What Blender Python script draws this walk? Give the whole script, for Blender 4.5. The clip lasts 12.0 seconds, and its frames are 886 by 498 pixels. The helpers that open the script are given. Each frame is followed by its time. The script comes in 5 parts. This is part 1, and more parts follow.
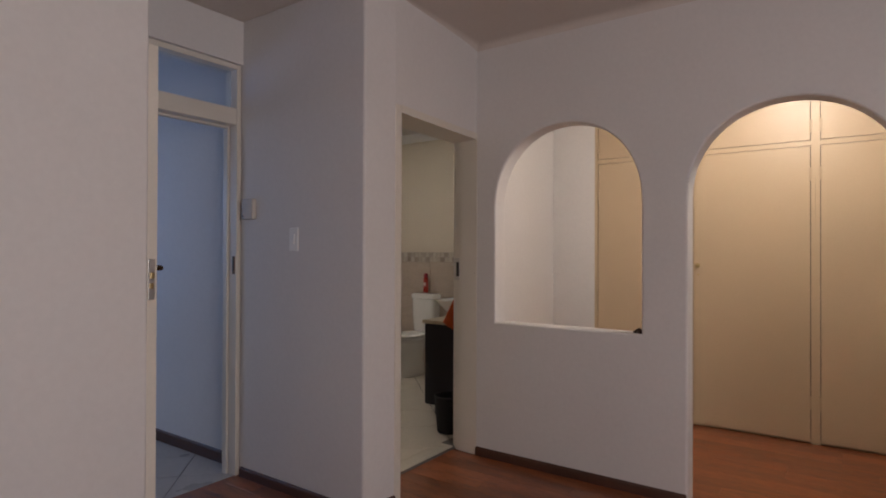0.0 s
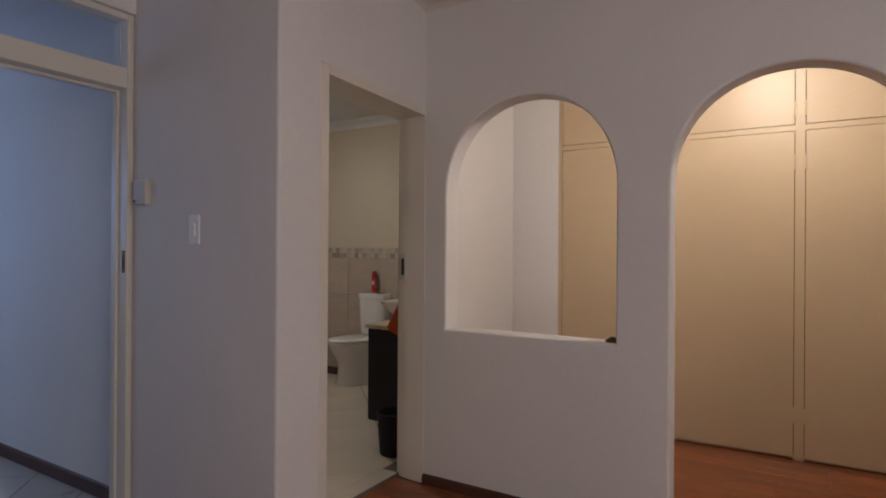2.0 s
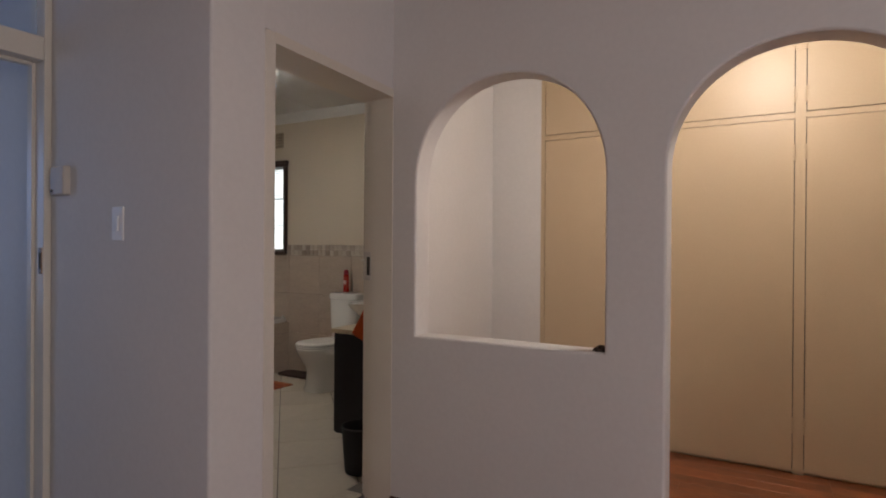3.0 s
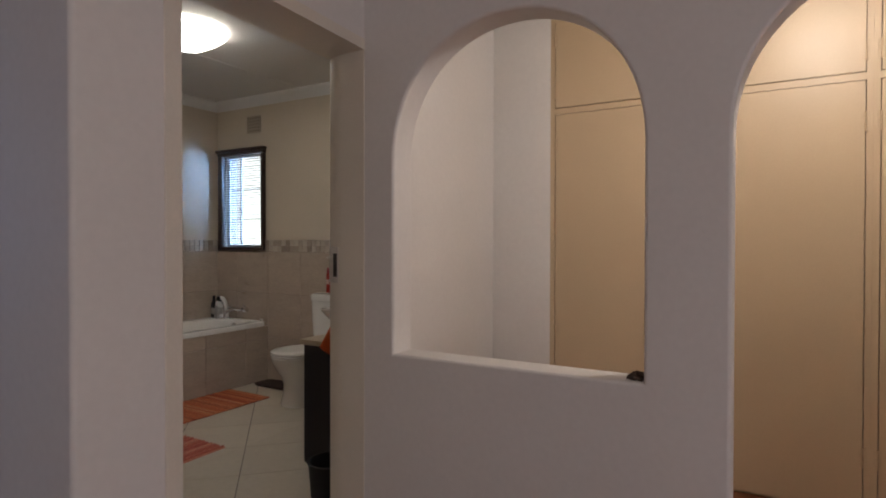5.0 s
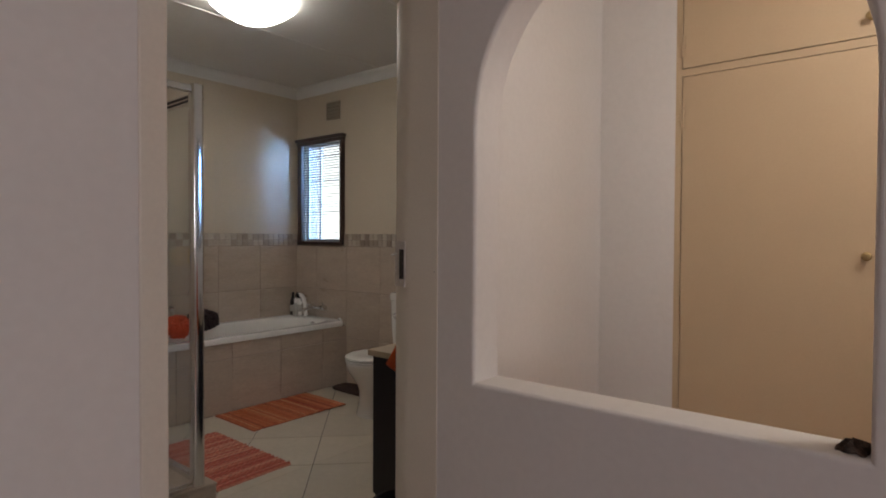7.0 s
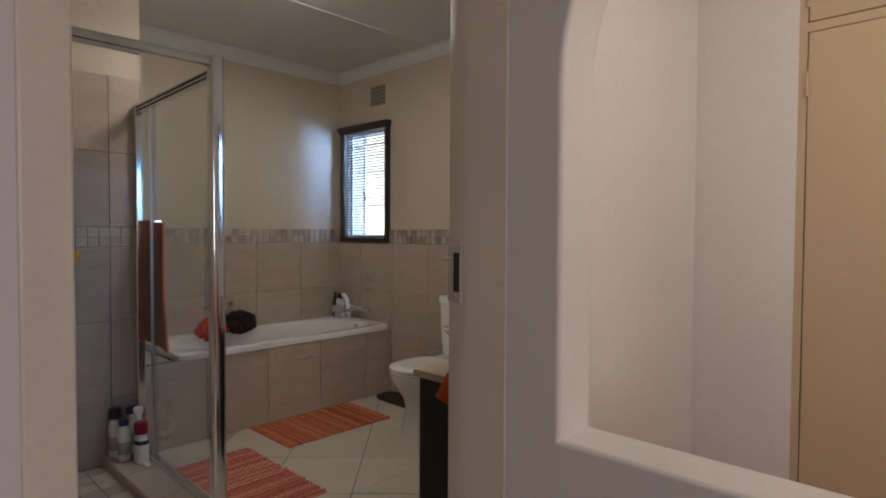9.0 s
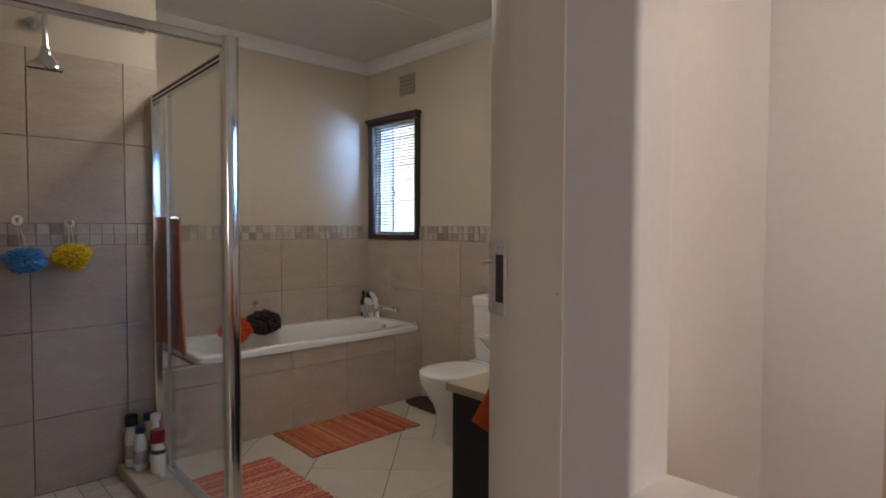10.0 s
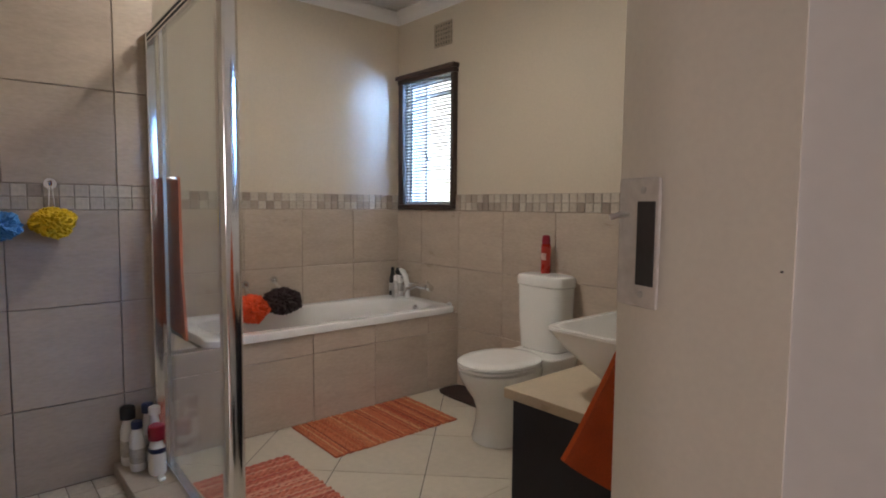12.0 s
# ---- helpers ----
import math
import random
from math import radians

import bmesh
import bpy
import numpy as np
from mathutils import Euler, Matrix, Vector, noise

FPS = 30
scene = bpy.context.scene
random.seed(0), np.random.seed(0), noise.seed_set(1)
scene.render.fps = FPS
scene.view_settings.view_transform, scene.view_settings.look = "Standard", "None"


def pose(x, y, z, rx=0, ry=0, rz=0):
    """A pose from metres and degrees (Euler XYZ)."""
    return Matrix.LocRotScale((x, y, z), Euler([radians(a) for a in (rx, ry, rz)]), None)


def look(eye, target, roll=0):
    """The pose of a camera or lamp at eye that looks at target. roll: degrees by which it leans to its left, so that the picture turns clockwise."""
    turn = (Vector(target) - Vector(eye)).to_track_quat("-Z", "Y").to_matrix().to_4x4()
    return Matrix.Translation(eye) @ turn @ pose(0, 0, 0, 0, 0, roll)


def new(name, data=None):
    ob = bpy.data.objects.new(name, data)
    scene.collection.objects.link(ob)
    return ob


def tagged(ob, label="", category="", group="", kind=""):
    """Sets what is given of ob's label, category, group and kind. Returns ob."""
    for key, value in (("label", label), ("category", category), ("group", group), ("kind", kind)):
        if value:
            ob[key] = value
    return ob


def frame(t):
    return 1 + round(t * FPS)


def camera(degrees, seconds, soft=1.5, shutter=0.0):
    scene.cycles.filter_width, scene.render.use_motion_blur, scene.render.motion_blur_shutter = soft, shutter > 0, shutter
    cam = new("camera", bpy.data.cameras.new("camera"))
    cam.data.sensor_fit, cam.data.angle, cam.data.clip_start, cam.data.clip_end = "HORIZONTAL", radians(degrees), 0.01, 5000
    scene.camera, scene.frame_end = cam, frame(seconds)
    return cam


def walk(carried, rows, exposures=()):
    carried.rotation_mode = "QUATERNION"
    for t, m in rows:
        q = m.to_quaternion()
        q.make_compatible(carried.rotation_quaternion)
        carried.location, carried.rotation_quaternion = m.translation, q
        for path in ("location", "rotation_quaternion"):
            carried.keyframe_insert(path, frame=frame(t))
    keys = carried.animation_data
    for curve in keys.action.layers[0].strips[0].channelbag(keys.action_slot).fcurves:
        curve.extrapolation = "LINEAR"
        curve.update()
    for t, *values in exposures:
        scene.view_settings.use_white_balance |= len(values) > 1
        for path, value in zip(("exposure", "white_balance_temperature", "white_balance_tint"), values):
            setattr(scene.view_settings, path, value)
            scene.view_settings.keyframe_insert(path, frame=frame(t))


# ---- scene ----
cam = camera(75.4, 12.0, soft=1.9)
PATH = [
    (0, (0.204, 0.151, 1.294), (-0.95, 1.785, 1.307), 0.2),
    (0.5, (0.141, 0.241, 1.299), (-0.973, 1.902, 1.304), 0.2),
    (1, (0.091, 0.4, 1.294), (-0.992, 2.081, 1.299), 0.4),
    (1.5, (0.039, 0.51, 1.283), (-1.018, 2.208, 1.287), 0.3),
    (2, (-0.021, 0.641, 1.283), (-1.059, 2.351, 1.286), 0.4),
    (2.5, (-0.076, 0.786, 1.288), (-1.09, 2.51, 1.29), 0.3),
    (3, (-0.128, 0.948, 1.284), (-1.116, 2.687, 1.278), 0.4),
    (3.5, (-0.192, 1.128, 1.283), (-1.16, 2.878, 1.273), 0.3),
    (5.5, (-0.441, 1.62, 1.276), (-1.472, 3.334, 1.246), 0.1),
    (6, (-0.514, 1.735, 1.283), (-1.611, 3.406, 1.25), 0.4),
    (6.5, (-0.567, 1.851, 1.272), (-1.761, 3.455, 1.235), 0.2),
    (7, (-0.658, 1.968, 1.271), (-1.915, 3.522, 1.231), 0.3),
    (9, (-0.979, 2.287, 1.282), (-2.362, 3.731, 1.222), 0.3),
    (9.5, (-1.043, 2.365, 1.287), (-2.471, 3.764, 1.221), 0.1),
    (10, (-1.159, 2.448, 1.285), (-2.616, 3.816, 1.21), 0.2),
    (10.5, (-1.282, 2.528, 1.281), (-2.755, 3.879, 1.206), 0.3),
    (11, (-1.377, 2.6, 1.258), (-2.864, 3.936, 1.184), 0.4),
    (11.5, (-1.476, 2.663, 1.24), (-2.978, 3.981, 1.146), 0.1),
    (12, (-1.559, 2.71, 1.227), (-3.075, 4.007, 1.074), 0.5),
]
EXPOSURES = [(0, 0.12), (3.5, 0.03), (5.5, -0.12), (7, -0.08), (9, 0.08), (9.5, 0.18), (11, 0.45), (12, 0.71)]
walk(cam, [(t, look(eye, target, roll)) for t, eye, target, roll in PATH], EXPOSURES)

# ---- world and lights ----
CEIL = 2.63
BFLOOR = 0.016

world = bpy.data.worlds.new("sky")
scene.world = world
world.use_nodes = True
wn = world.node_tree
sky = wn.nodes.new("ShaderNodeTexSky")
sky.sky_type, sky.sun_disc = "NISHITA", False
sky.sun_elevation, sky.sun_rotation = radians(50), radians(200)
wn.links.new(sky.outputs[0], wn.nodes["Background"].inputs[0])
wn.nodes["Background"].inputs[1].default_value = 0.1

sun = new("sun", bpy.data.lights.new("sun", "SUN"))
sun.data.energy, sun.data.angle, sun.data.color = 2.5, radians(0.5), (1.0, 0.95, 0.88)
sun.matrix_world = look((0, -4, 8), (0, 0, 0))


def area(name, eye, target, w, h, watts, colour):
    ob = new(name, bpy.data.lights.new(name, "AREA"))
    ob.data.shape, ob.data.size, ob.data.size_y = "RECTANGLE", w, h
    ob.data.energy, ob.data.color = watts, colour
    ob.matrix_world = look(eye, target)
    return ob


def bulb(name, place, radius, watts, colour):
    ob = new(name, bpy.data.lights.new(name, "POINT"))
    ob.data.shadow_soft_size, ob.data.energy, ob.data.color = radius, watts, colour
    ob.location = place
    return ob


area("bedroom_window_daylight", (2.52, 0.2, 1.58), (0, 0.6, 2.15), 1.9, 1.1, 42, (1.0, 0.93, 0.94))
area("bathroom_window_daylight", (-3.68, 5.86, 2.12), (-5.0, 5.1, 1.5), 0.42, 1.0, 175, (0.30, 0.54, 1.0))
area("passage_window_daylight", (-5.3, 0.72, 1.5), (-4.5, 2.3, 1.2), 0.9, 1.3, 14, (0.28, 0.48, 1.0))
area("far_window_daylight", (-8.2, 3.5, 1.5), (-5, 2.9, 1.4), 1.0, 1.9, 24, (0.80, 0.90, 1.0))
# Added lamp at the unseen basin mirror, imitating small-window daylight reflected across the shower
bounce_lamp = area("mirror_daylight", (-2.075, 4.05, 1.55), (-4.31, 3.02, 0.62), 0.20, 0.55, 0.80, (0.20, 0.46, 1.0))
bounce_lamp.data.spread = radians(48)
bulb("dressing_bulb", (-0.12, 3.78, 2.50), 0.07, 31, (1.0, 0.92, 0.845))
down = area("bathroom_lamp_light", (-3.60, 3.86, 2.485), (-3.60, 3.861, 0), 0.20, 0.20, 4.9, (1.0, 0.93, 0.86))
down.data.shape = "DISK"


# ---- materials ----
def nodes_of(name):
    m = bpy.data.materials.new(name)
    m.use_nodes = True
    return m, m.node_tree, m.node_tree.nodes["Principled BSDF"]


def material(name, colour, rough=0.6, vary=0.06, scale=3.0, fine=60.0, bump=0.05, metal=0.0, piece=0.0, coat=0.0, tint=None, stretch=(1, 1, 1), rough_vary=0.08):
    """Base colour with broad and fine variation, a fine relief, and, with piece, a shade of its own for each piece."""
    m, t, b = nodes_of(name)
    n, l = t.nodes, t.links
    co = n.new("ShaderNodeTexCoord")
    info = n.new("ShaderNodeObjectInfo")
    mp = n.new("ShaderNodeMapping")
    mp.inputs["Scale"].default_value = stretch
    l.new(co.outputs["Object"], mp.inputs[0])
    shift = n.new("ShaderNodeVectorMath")
    shift.operation = "MULTIPLY_ADD"
    shift.inputs[1].default_value = (37, 91, 53) if piece else (0, 0, 0)
    l.new(info.outputs["Random"], shift.inputs[0])
    l.new(mp.outputs[0], shift.inputs[2])
    big = n.new("ShaderNodeTexNoise")
    big.inputs["Scale"].default_value, big.inputs["Detail"].default_value = scale, 4
    small = n.new("ShaderNodeTexNoise")
    small.inputs["Scale"].default_value, small.inputs["Detail"].default_value = fine, 3
    for x in (big, small):
        l.new(shift.outputs[0], x.inputs["Vector"])
    mix = n.new("ShaderNodeMix")
    mix.data_type = "RGBA"
    d = tint or tuple(c * (1 - 2.2 * vary) for c in colour)
    mix.inputs["A"].default_value = (*d, 1)
    mix.inputs["B"].default_value = (*[min(1, c * (1 + vary)) for c in colour], 1)
    ramp = n.new("ShaderNodeMapRange")
    ramp.inputs["From Min"].default_value, ramp.inputs["From Max"].default_value = 0.3, 0.7
    add = n.new("ShaderNodeMath")
    add.operation = "MULTIPLY_ADD"
    add.inputs[1].default_value = 0.45
    half = n.new("ShaderNodeMath")
    half.operation = "MULTIPLY"
    half.inputs[1].default_value = 0.55
    l.new(big.outputs[0], half.inputs[0])
    l.new(small.outputs[0], add.inputs[0])
    l.new(half.outputs[0], add.inputs[2])
    l.new(add.outputs[0], ramp.inputs[0])
    l.new(ramp.outputs[0], mix.inputs["Factor"])
    out = mix.outputs["Result"]
    if piece:
        hsv = n.new("ShaderNodeHueSaturation")
        pr = n.new("ShaderNodeMapRange")
        pr.inputs["To Min"].default_value, pr.inputs["To Max"].default_value = 1 - piece, 1 + piece
        l.new(info.outputs["Random"], pr.inputs[0])
        l.new(pr.outputs[0], hsv.inputs["Value"])
        l.new(out, hsv.inputs["Color"])
        out = hsv.outputs[0]
    l.new(out, b.inputs["Base Color"])
    rr = n.new("ShaderNodeMapRange")
    rr.inputs["To Min"].default_value, rr.inputs["To Max"].default_value = max(0.02, rough - rough_vary), min(1, rough + rough_vary)
    l.new(big.outputs[0], rr.inputs[0])
    l.new(rr.outputs[0], b.inputs["Roughness"])
    b.inputs["Metallic"].default_value = metal
    b.inputs["Coat Weight"].default_value = coat
    b.inputs["Coat Roughness"].default_value = 0.15
    if bump:
        bp = n.new("ShaderNodeBump")
        bp.inputs["Strength"].default_value, bp.inputs["Distance"].default_value = min(1, bump * 4), 0.004
        l.new(add.outputs[0], bp.inputs["Height"])
        l.new(bp.outputs[0], b.inputs["Normal"])
    return m


def shades(name, stops, rough=0.5, by_island=False, fine=120.0, bump=0.05, spread=0.12):
    """Each piece takes one of several colours."""
    m, t, b = nodes_of(name)
    n, l = t.nodes, t.links
    src = n.new("ShaderNodeNewGeometry").outputs["Random Per Island"] if by_island else n.new("ShaderNodeObjectInfo").outputs["Random"]
    ramp = n.new("ShaderNodeValToRGB")
    ramp.color_ramp.interpolation = "CONSTANT"
    while len(ramp.color_ramp.elements) < len(stops):
        ramp.color_ramp.elements.new(1.0)
    for i, c in enumerate(stops):
        ramp.color_ramp.elements[i].position = i / len(stops)
        ramp.color_ramp.elements[i].color = (*c, 1)
    l.new(src, ramp.inputs[0])
    co = n.new("ShaderNodeTexCoord")
    noise_node = n.new("ShaderNodeTexNoise")
    noise_node.inputs["Scale"].default_value, noise_node.inputs["Detail"].default_value = fine, 4
    l.new(co.outputs["Object"], noise_node.inputs["Vector"])
    hsv = n.new("ShaderNodeHueSaturation")
    pr = n.new("ShaderNodeMapRange")
    pr.inputs["From Min"].default_value, pr.inputs["From Max"].default_value = 0.3, 0.7
    pr.inputs["To Min"].default_value, pr.inputs["To Max"].default_value = 1 - spread, 1 + spread
    l.new(noise_node.outputs[0], pr.inputs[0])
    l.new(pr.outputs[0], hsv.inputs["Value"])
    l.new(ramp.outputs[0], hsv.inputs["Color"])
    l.new(hsv.outputs[0], b.inputs["Base Color"])
    b.inputs["Roughness"].default_value = rough
    bp = n.new("ShaderNodeBump")
    bp.inputs["Strength"].default_value, bp.inputs["Distance"].default_value = min(1, bump * 4), 0.003
    l.new(noise_node.outputs[0], bp.inputs["Height"])
    l.new(bp.outputs[0], b.inputs["Normal"])
    return m


def glass(name, colour=(0.93, 0.97, 0.95), rough=0.0):
    m, t, b = nodes_of(name)
    b.inputs["Base Color"].default_value = (*colour, 1)
    b.inputs["Transmission Weight"].default_value, b.inputs["Roughness"].default_value, b.inputs["IOR"].default_value = 1, rough, 1.45
    return m


def sheet_glass(name, through_colour, haze, haze_colour):
    """A thin sheet: light passes straight through, a little tinted, with a mirror-like sheen and a thin film of water scale."""
    m, t, b = nodes_of(name)
    n, l = t.nodes, t.links
    clear = n.new("ShaderNodeBsdfTransparent")
    clear.inputs[0].default_value = (*through_colour, 1)
    film = n.new("ShaderNodeBsdfDiffuse")
    film.inputs[0].default_value = (*haze_colour, 1)
    co = n.new("ShaderNodeTexCoord")
    streak = n.new("ShaderNodeTexNoise")
    streak.inputs["Scale"].default_value, streak.inputs["Detail"].default_value = 5.0, 5
    l.new(co.outputs["Object"], streak.inputs["Vector"])
    amount = n.new("ShaderNodeMapRange")
    amount.inputs["From Min"].default_value, amount.inputs["From Max"].default_value = 0.3, 0.7
    amount.inputs["To Min"].default_value, amount.inputs["To Max"].default_value = haze * 0.5, haze * 1.5
    l.new(streak.outputs[0], amount.inputs[0])
    body = n.new("ShaderNodeMixShader")
    l.new(amount.outputs[0], body.inputs[0])
    l.new(clear.outputs[0], body.inputs[1])
    l.new(film.outputs[0], body.inputs[2])
    sheen = n.new("ShaderNodeBsdfGlossy")
    sheen.inputs["Roughness"].default_value = 0.02
    facing = n.new("ShaderNodeLayerWeight")
    steep = n.new("ShaderNodeMath")
    steep.operation = "POWER"
    steep.inputs[1].default_value = 4.0
    l.new(facing.outputs["Facing"], steep.inputs[0])
    fres = n.new("ShaderNodeMath")
    fres.operation = "MULTIPLY_ADD"
    fres.inputs[1].default_value, fres.inputs[2].default_value = 0.22, 0.025
    l.new(steep.outputs[0], fres.inputs[0])
    top = n.new("ShaderNodeMixShader")
    l.new(fres.outputs[0], top.inputs[0])
    l.new(body.outputs[0], top.inputs[1])
    l.new(sheen.outputs[0], top.inputs[2])
    l.new(top.outputs[0], n["Material Output"].inputs[0])
    return m


def glow(name, colour, strength):
    m, t, b = nodes_of(name)
    b.inputs["Base Color"].default_value = (*colour, 1)
    b.inputs["Emission Color"].default_value, b.inputs["Emission Strength"].default_value = (*colour, 1), strength
    return m


PLASTER = material("white_wall_paint", (0.74, 0.715, 0.70), 0.62, 0.025, 1.3, 45, 0.06)
CEILING = material("ceiling_paint", (0.66, 0.60, 0.55), 0.75, 0.03, 1.0, 60, 0.04)
BCEIL = material("bathroom_ceiling_paint", (0.72, 0.71, 0.69), 0.7, 0.03, 1.0, 60, 0.03)
BPAINT = material("beige_wall_paint", (0.60, 0.52, 0.415), 0.6, 0.03, 1.5, 60, 0.05)
CREAM = material("cream_enamel", (0.545, 0.412, 0.268), 0.40, 0.02, 2.0, 90, 0.0, rough_vary=0.03)
FRAMEP = material("cream_frame_enamel", (0.74, 0.69, 0.61), 0.36, 0.03, 4, 120, 0.05)
LEAFP = material("cream_door_enamel", (0.75, 0.70, 0.62), 0.4, 0.03, 4, 120, 0.04)
WOOD = material("red_brown_wood", (0.30, 0.093, 0.031), 0.36, 0.18, 3.5, 24, 0.03, piece=0.20, coat=0.2, tint=(0.115, 0.033, 0.012), stretch=(1.0, 5.0, 1.0))
WOODBASE = material("dark_floor_base", (0.12, 0.05, 0.025), 0.6, 0.1, 3, 40, 0.03)
SKIRT = material("dark_skirting_wood", (0.085, 0.035, 0.022), 0.42, 0.15, 4, 50, 0.04, stretch=(1, 1, 5))
TILE = material("beige_wall_tile", (0.515, 0.43, 0.352), 0.3, 0.07, 4.0, 34, 0.015, piece=0.05, tint=(0.42, 0.345, 0.28), stretch=(1, 1, 3), rough_vary=0.06)
GROUT = material("brown_grout", (0.22, 0.175, 0.145), 0.9, 0.1, 8, 150, 0.1)
MGROUT = material("beige_mosaic_grout", (0.40, 0.345, 0.29), 0.9, 0.1, 8, 150, 0.1)
FTILE = material("cream_floor_tile", (0.56, 0.50, 0.41), 0.30, 0.05, 3.0, 30, 0.0, piece=0.04, rough_vary=0.02)
FGROUT = material("grey_floor_grout", (0.15, 0.135, 0.12), 0.9, 0.1, 8, 150, 0.1)
PTILE = material("grey_passage_tile", (0.50, 0.47, 0.44), 0.3, 0.06, 3.0, 30, 0.012, piece=0.05)
MOSAIC = shades("mosaic_tile", [(0.50, 0.44, 0.37), (0.38, 0.315, 0.26), (0.54, 0.49, 0.42), (0.47, 0.41, 0.34), (0.31, 0.25, 0.205), (0.52, 0.46, 0.39), (0.43, 0.37, 0.315)], 0.35, fine=60, bump=0.02)
SHFLOOR = shades("shower_floor_tile", [(0.50, 0.43, 0.36), (0.56, 0.49, 0.42), (0.45, 0.38, 0.31)], 0.4, fine=40, bump=0.02)
CHROME = material("chrome", (0.78, 0.78, 0.79), 0.12, 0.02, 6, 80, 0.0, metal=1.0, rough_vary=0.05)
SILVER = material("mirror_silver", (0.86, 0.88, 0.87), 0.04, 0.01, 4, 60, 0.0, metal=1.0, rough_vary=0.01)
BRASS = material("worn_brass", (0.55, 0.42, 0.22), 0.32, 0.1, 30, 200, 0.03, metal=1.0)
BRONZE = material("dark_worn_bronze", (0.14, 0.085, 0.05), 0.34, 0.2, 30, 160, 0.03, metal=1.0)
STEEL = material("brushed_steel", (0.58, 0.57, 0.56), 0.35, 0.06, 20, 160, 0.03, metal=1.0)
WORNPAINT = material("smeared_paint_steel", (0.64, 0.60, 0.565), 0.5, 0.10, 22, 90, 0.10)
# Dark colour paints shade into holes and gaps; one small screw shares it
SHADESCREW = material("dark_shade_and_screw", (0.05, 0.045, 0.045), 0.8, 0.1, 20, 100, 0.05)
GLASS = sheet_glass("shower_glass", (0.94, 0.962, 0.966), 0.022, (0.62, 0.66, 0.70))
PANE = glass("window_glass", (0.97, 0.98, 0.98))
OBSCURE = glass("obscured_window_glass", (0.70, 0.74, 0.78), 0.18)
FROST = glass("transom_glass", (0.80, 0.86, 0.95), 0.25)
CERAMIC = material("white_ceramic", (0.80, 0.79, 0.76), 0.12, 0.015, 3, 60, 0.0, coat=0.4, rough_vary=0.03)
ACRYLIC = material("white_bath_acrylic", (0.80, 0.79, 0.77), 0.18, 0.015, 3, 60, 0.0, rough_vary=0.03)
ESPRESSO = material("near_black_wood", (0.011, 0.009, 0.017), 0.5, 0.15, 4, 60, 0.03, stretch=(1, 1, 0.3))
COUNTER = material("beige_laminate", (0.52, 0.43, 0.31), 0.3, 0.06, 8, 120, 0.01)
ORANGE = material("orange_terry", (0.62, 0.105, 0.025), 0.95, 0.14, 12, 420, 0.22)
RUST = material("rust_terry", (0.60, 0.14, 0.06), 0.95, 0.14, 12, 420, 0.22)
RAG = shades("woven_rags", [(0.44, 0.115, 0.05), (0.50, 0.17, 0.075), (0.34, 0.07, 0.035), (0.55, 0.26, 0.13), (0.46, 0.13, 0.055), (0.24, 0.05, 0.03), (0.48, 0.15, 0.07)], 0.95, True, 75, 0.25, 0.28)
RAGPINK = shades("woven_pink_rags", [(0.54, 0.18, 0.12), (0.46, 0.115, 0.08), (0.62, 0.30, 0.215), (0.52, 0.16, 0.10), (0.42, 0.09, 0.065)], 0.95, True, 75, 0.25, 0.25)
BROWNMAT = material("dark_brown_pile", (0.045, 0.022, 0.018), 0.95, 0.2, 14, 400, 0.25)
BLINDWOOD = material("dark_brown_blind_wood", (0.05, 0.027, 0.02), 0.42, 0.15, 6, 60, 0.03)
SLAT = material("blind_slat", (0.12, 0.11, 0.105), 0.45, 0.04, 6, 60, 0.0)
WINSTEEL = material("white_window_steel", (0.66, 0.66, 0.65), 0.5, 0.06, 8, 90, 0.02)
BLACKPL = material("black_plastic", (0.015, 0.015, 0.017), 0.4, 0.1, 10, 90, 0.02)
BINPL = material("matt_black_plastic", (0.007, 0.006, 0.008), 0.75, 0.1, 10, 90, 0.02)
BOXPL = material("yellowed_plastic", (0.60, 0.55, 0.50), 0.5, 0.03, 8, 90, 0.0)
WHITEPL = material("white_plastic", (0.86, 0.85, 0.83), 0.35, 0.02, 8, 90, 0.0)
NAVY = material("navy_plastic", (0.02, 0.03, 0.09), 0.35, 0.05, 8, 90, 0.0)
CRIMSON = material("crimson_plastic", (0.28, 0.012, 0.03), 0.3, 0.05, 8, 90, 0.0)
REDCAN = material("red_lacquered_tin", (0.40, 0.03, 0.02), 0.28, 0.06, 8, 90, 0.0)
YELLOW = material("yellow_mesh_sponge", (0.82, 0.55, 0.02), 0.8, 0.14, 30, 300, 0.2)
BLUE = material("blue_mesh_sponge", (0.08, 0.28, 0.62), 0.8, 0.14, 30, 300, 0.2)
REDPUFF = material("orange_mesh_sponge", (0.80, 0.09, 0.02), 0.8, 0.14, 30, 300, 0.2)
DARKPUFF = material("dark_brown_mesh_sponge", (0.035, 0.018, 0.02), 0.8, 0.2, 30, 300, 0.2)
CORD = material("white_cord", (0.7, 0.66, 0.6), 0.9, 0.05, 30, 300, 0.1)
VENT = material("beige_vent_clay", (0.42, 0.35, 0.27), 0.8, 0.06, 10, 90, 0.05)
DOME = glow("lit_opal_glass", (1.0, 0.95, 0.87), 9.5)
BULBGLOW = glow("lit_bulb_glass", (1.0, 0.84, 0.62), 6.0)
OUTSIDE = glow("bright_garden_haze", (1.0, 1.0, 0.91), 1.25)


# ---- mesh helpers ----
ORIGIN = {}


def thing(name, place, label, category, group=""):
    ob = new(name)
    ob.empty_display_size = 0.05
    ob.location = place
    ORIGIN[ob] = Vector(place)
    return tagged(ob, label, category, group)


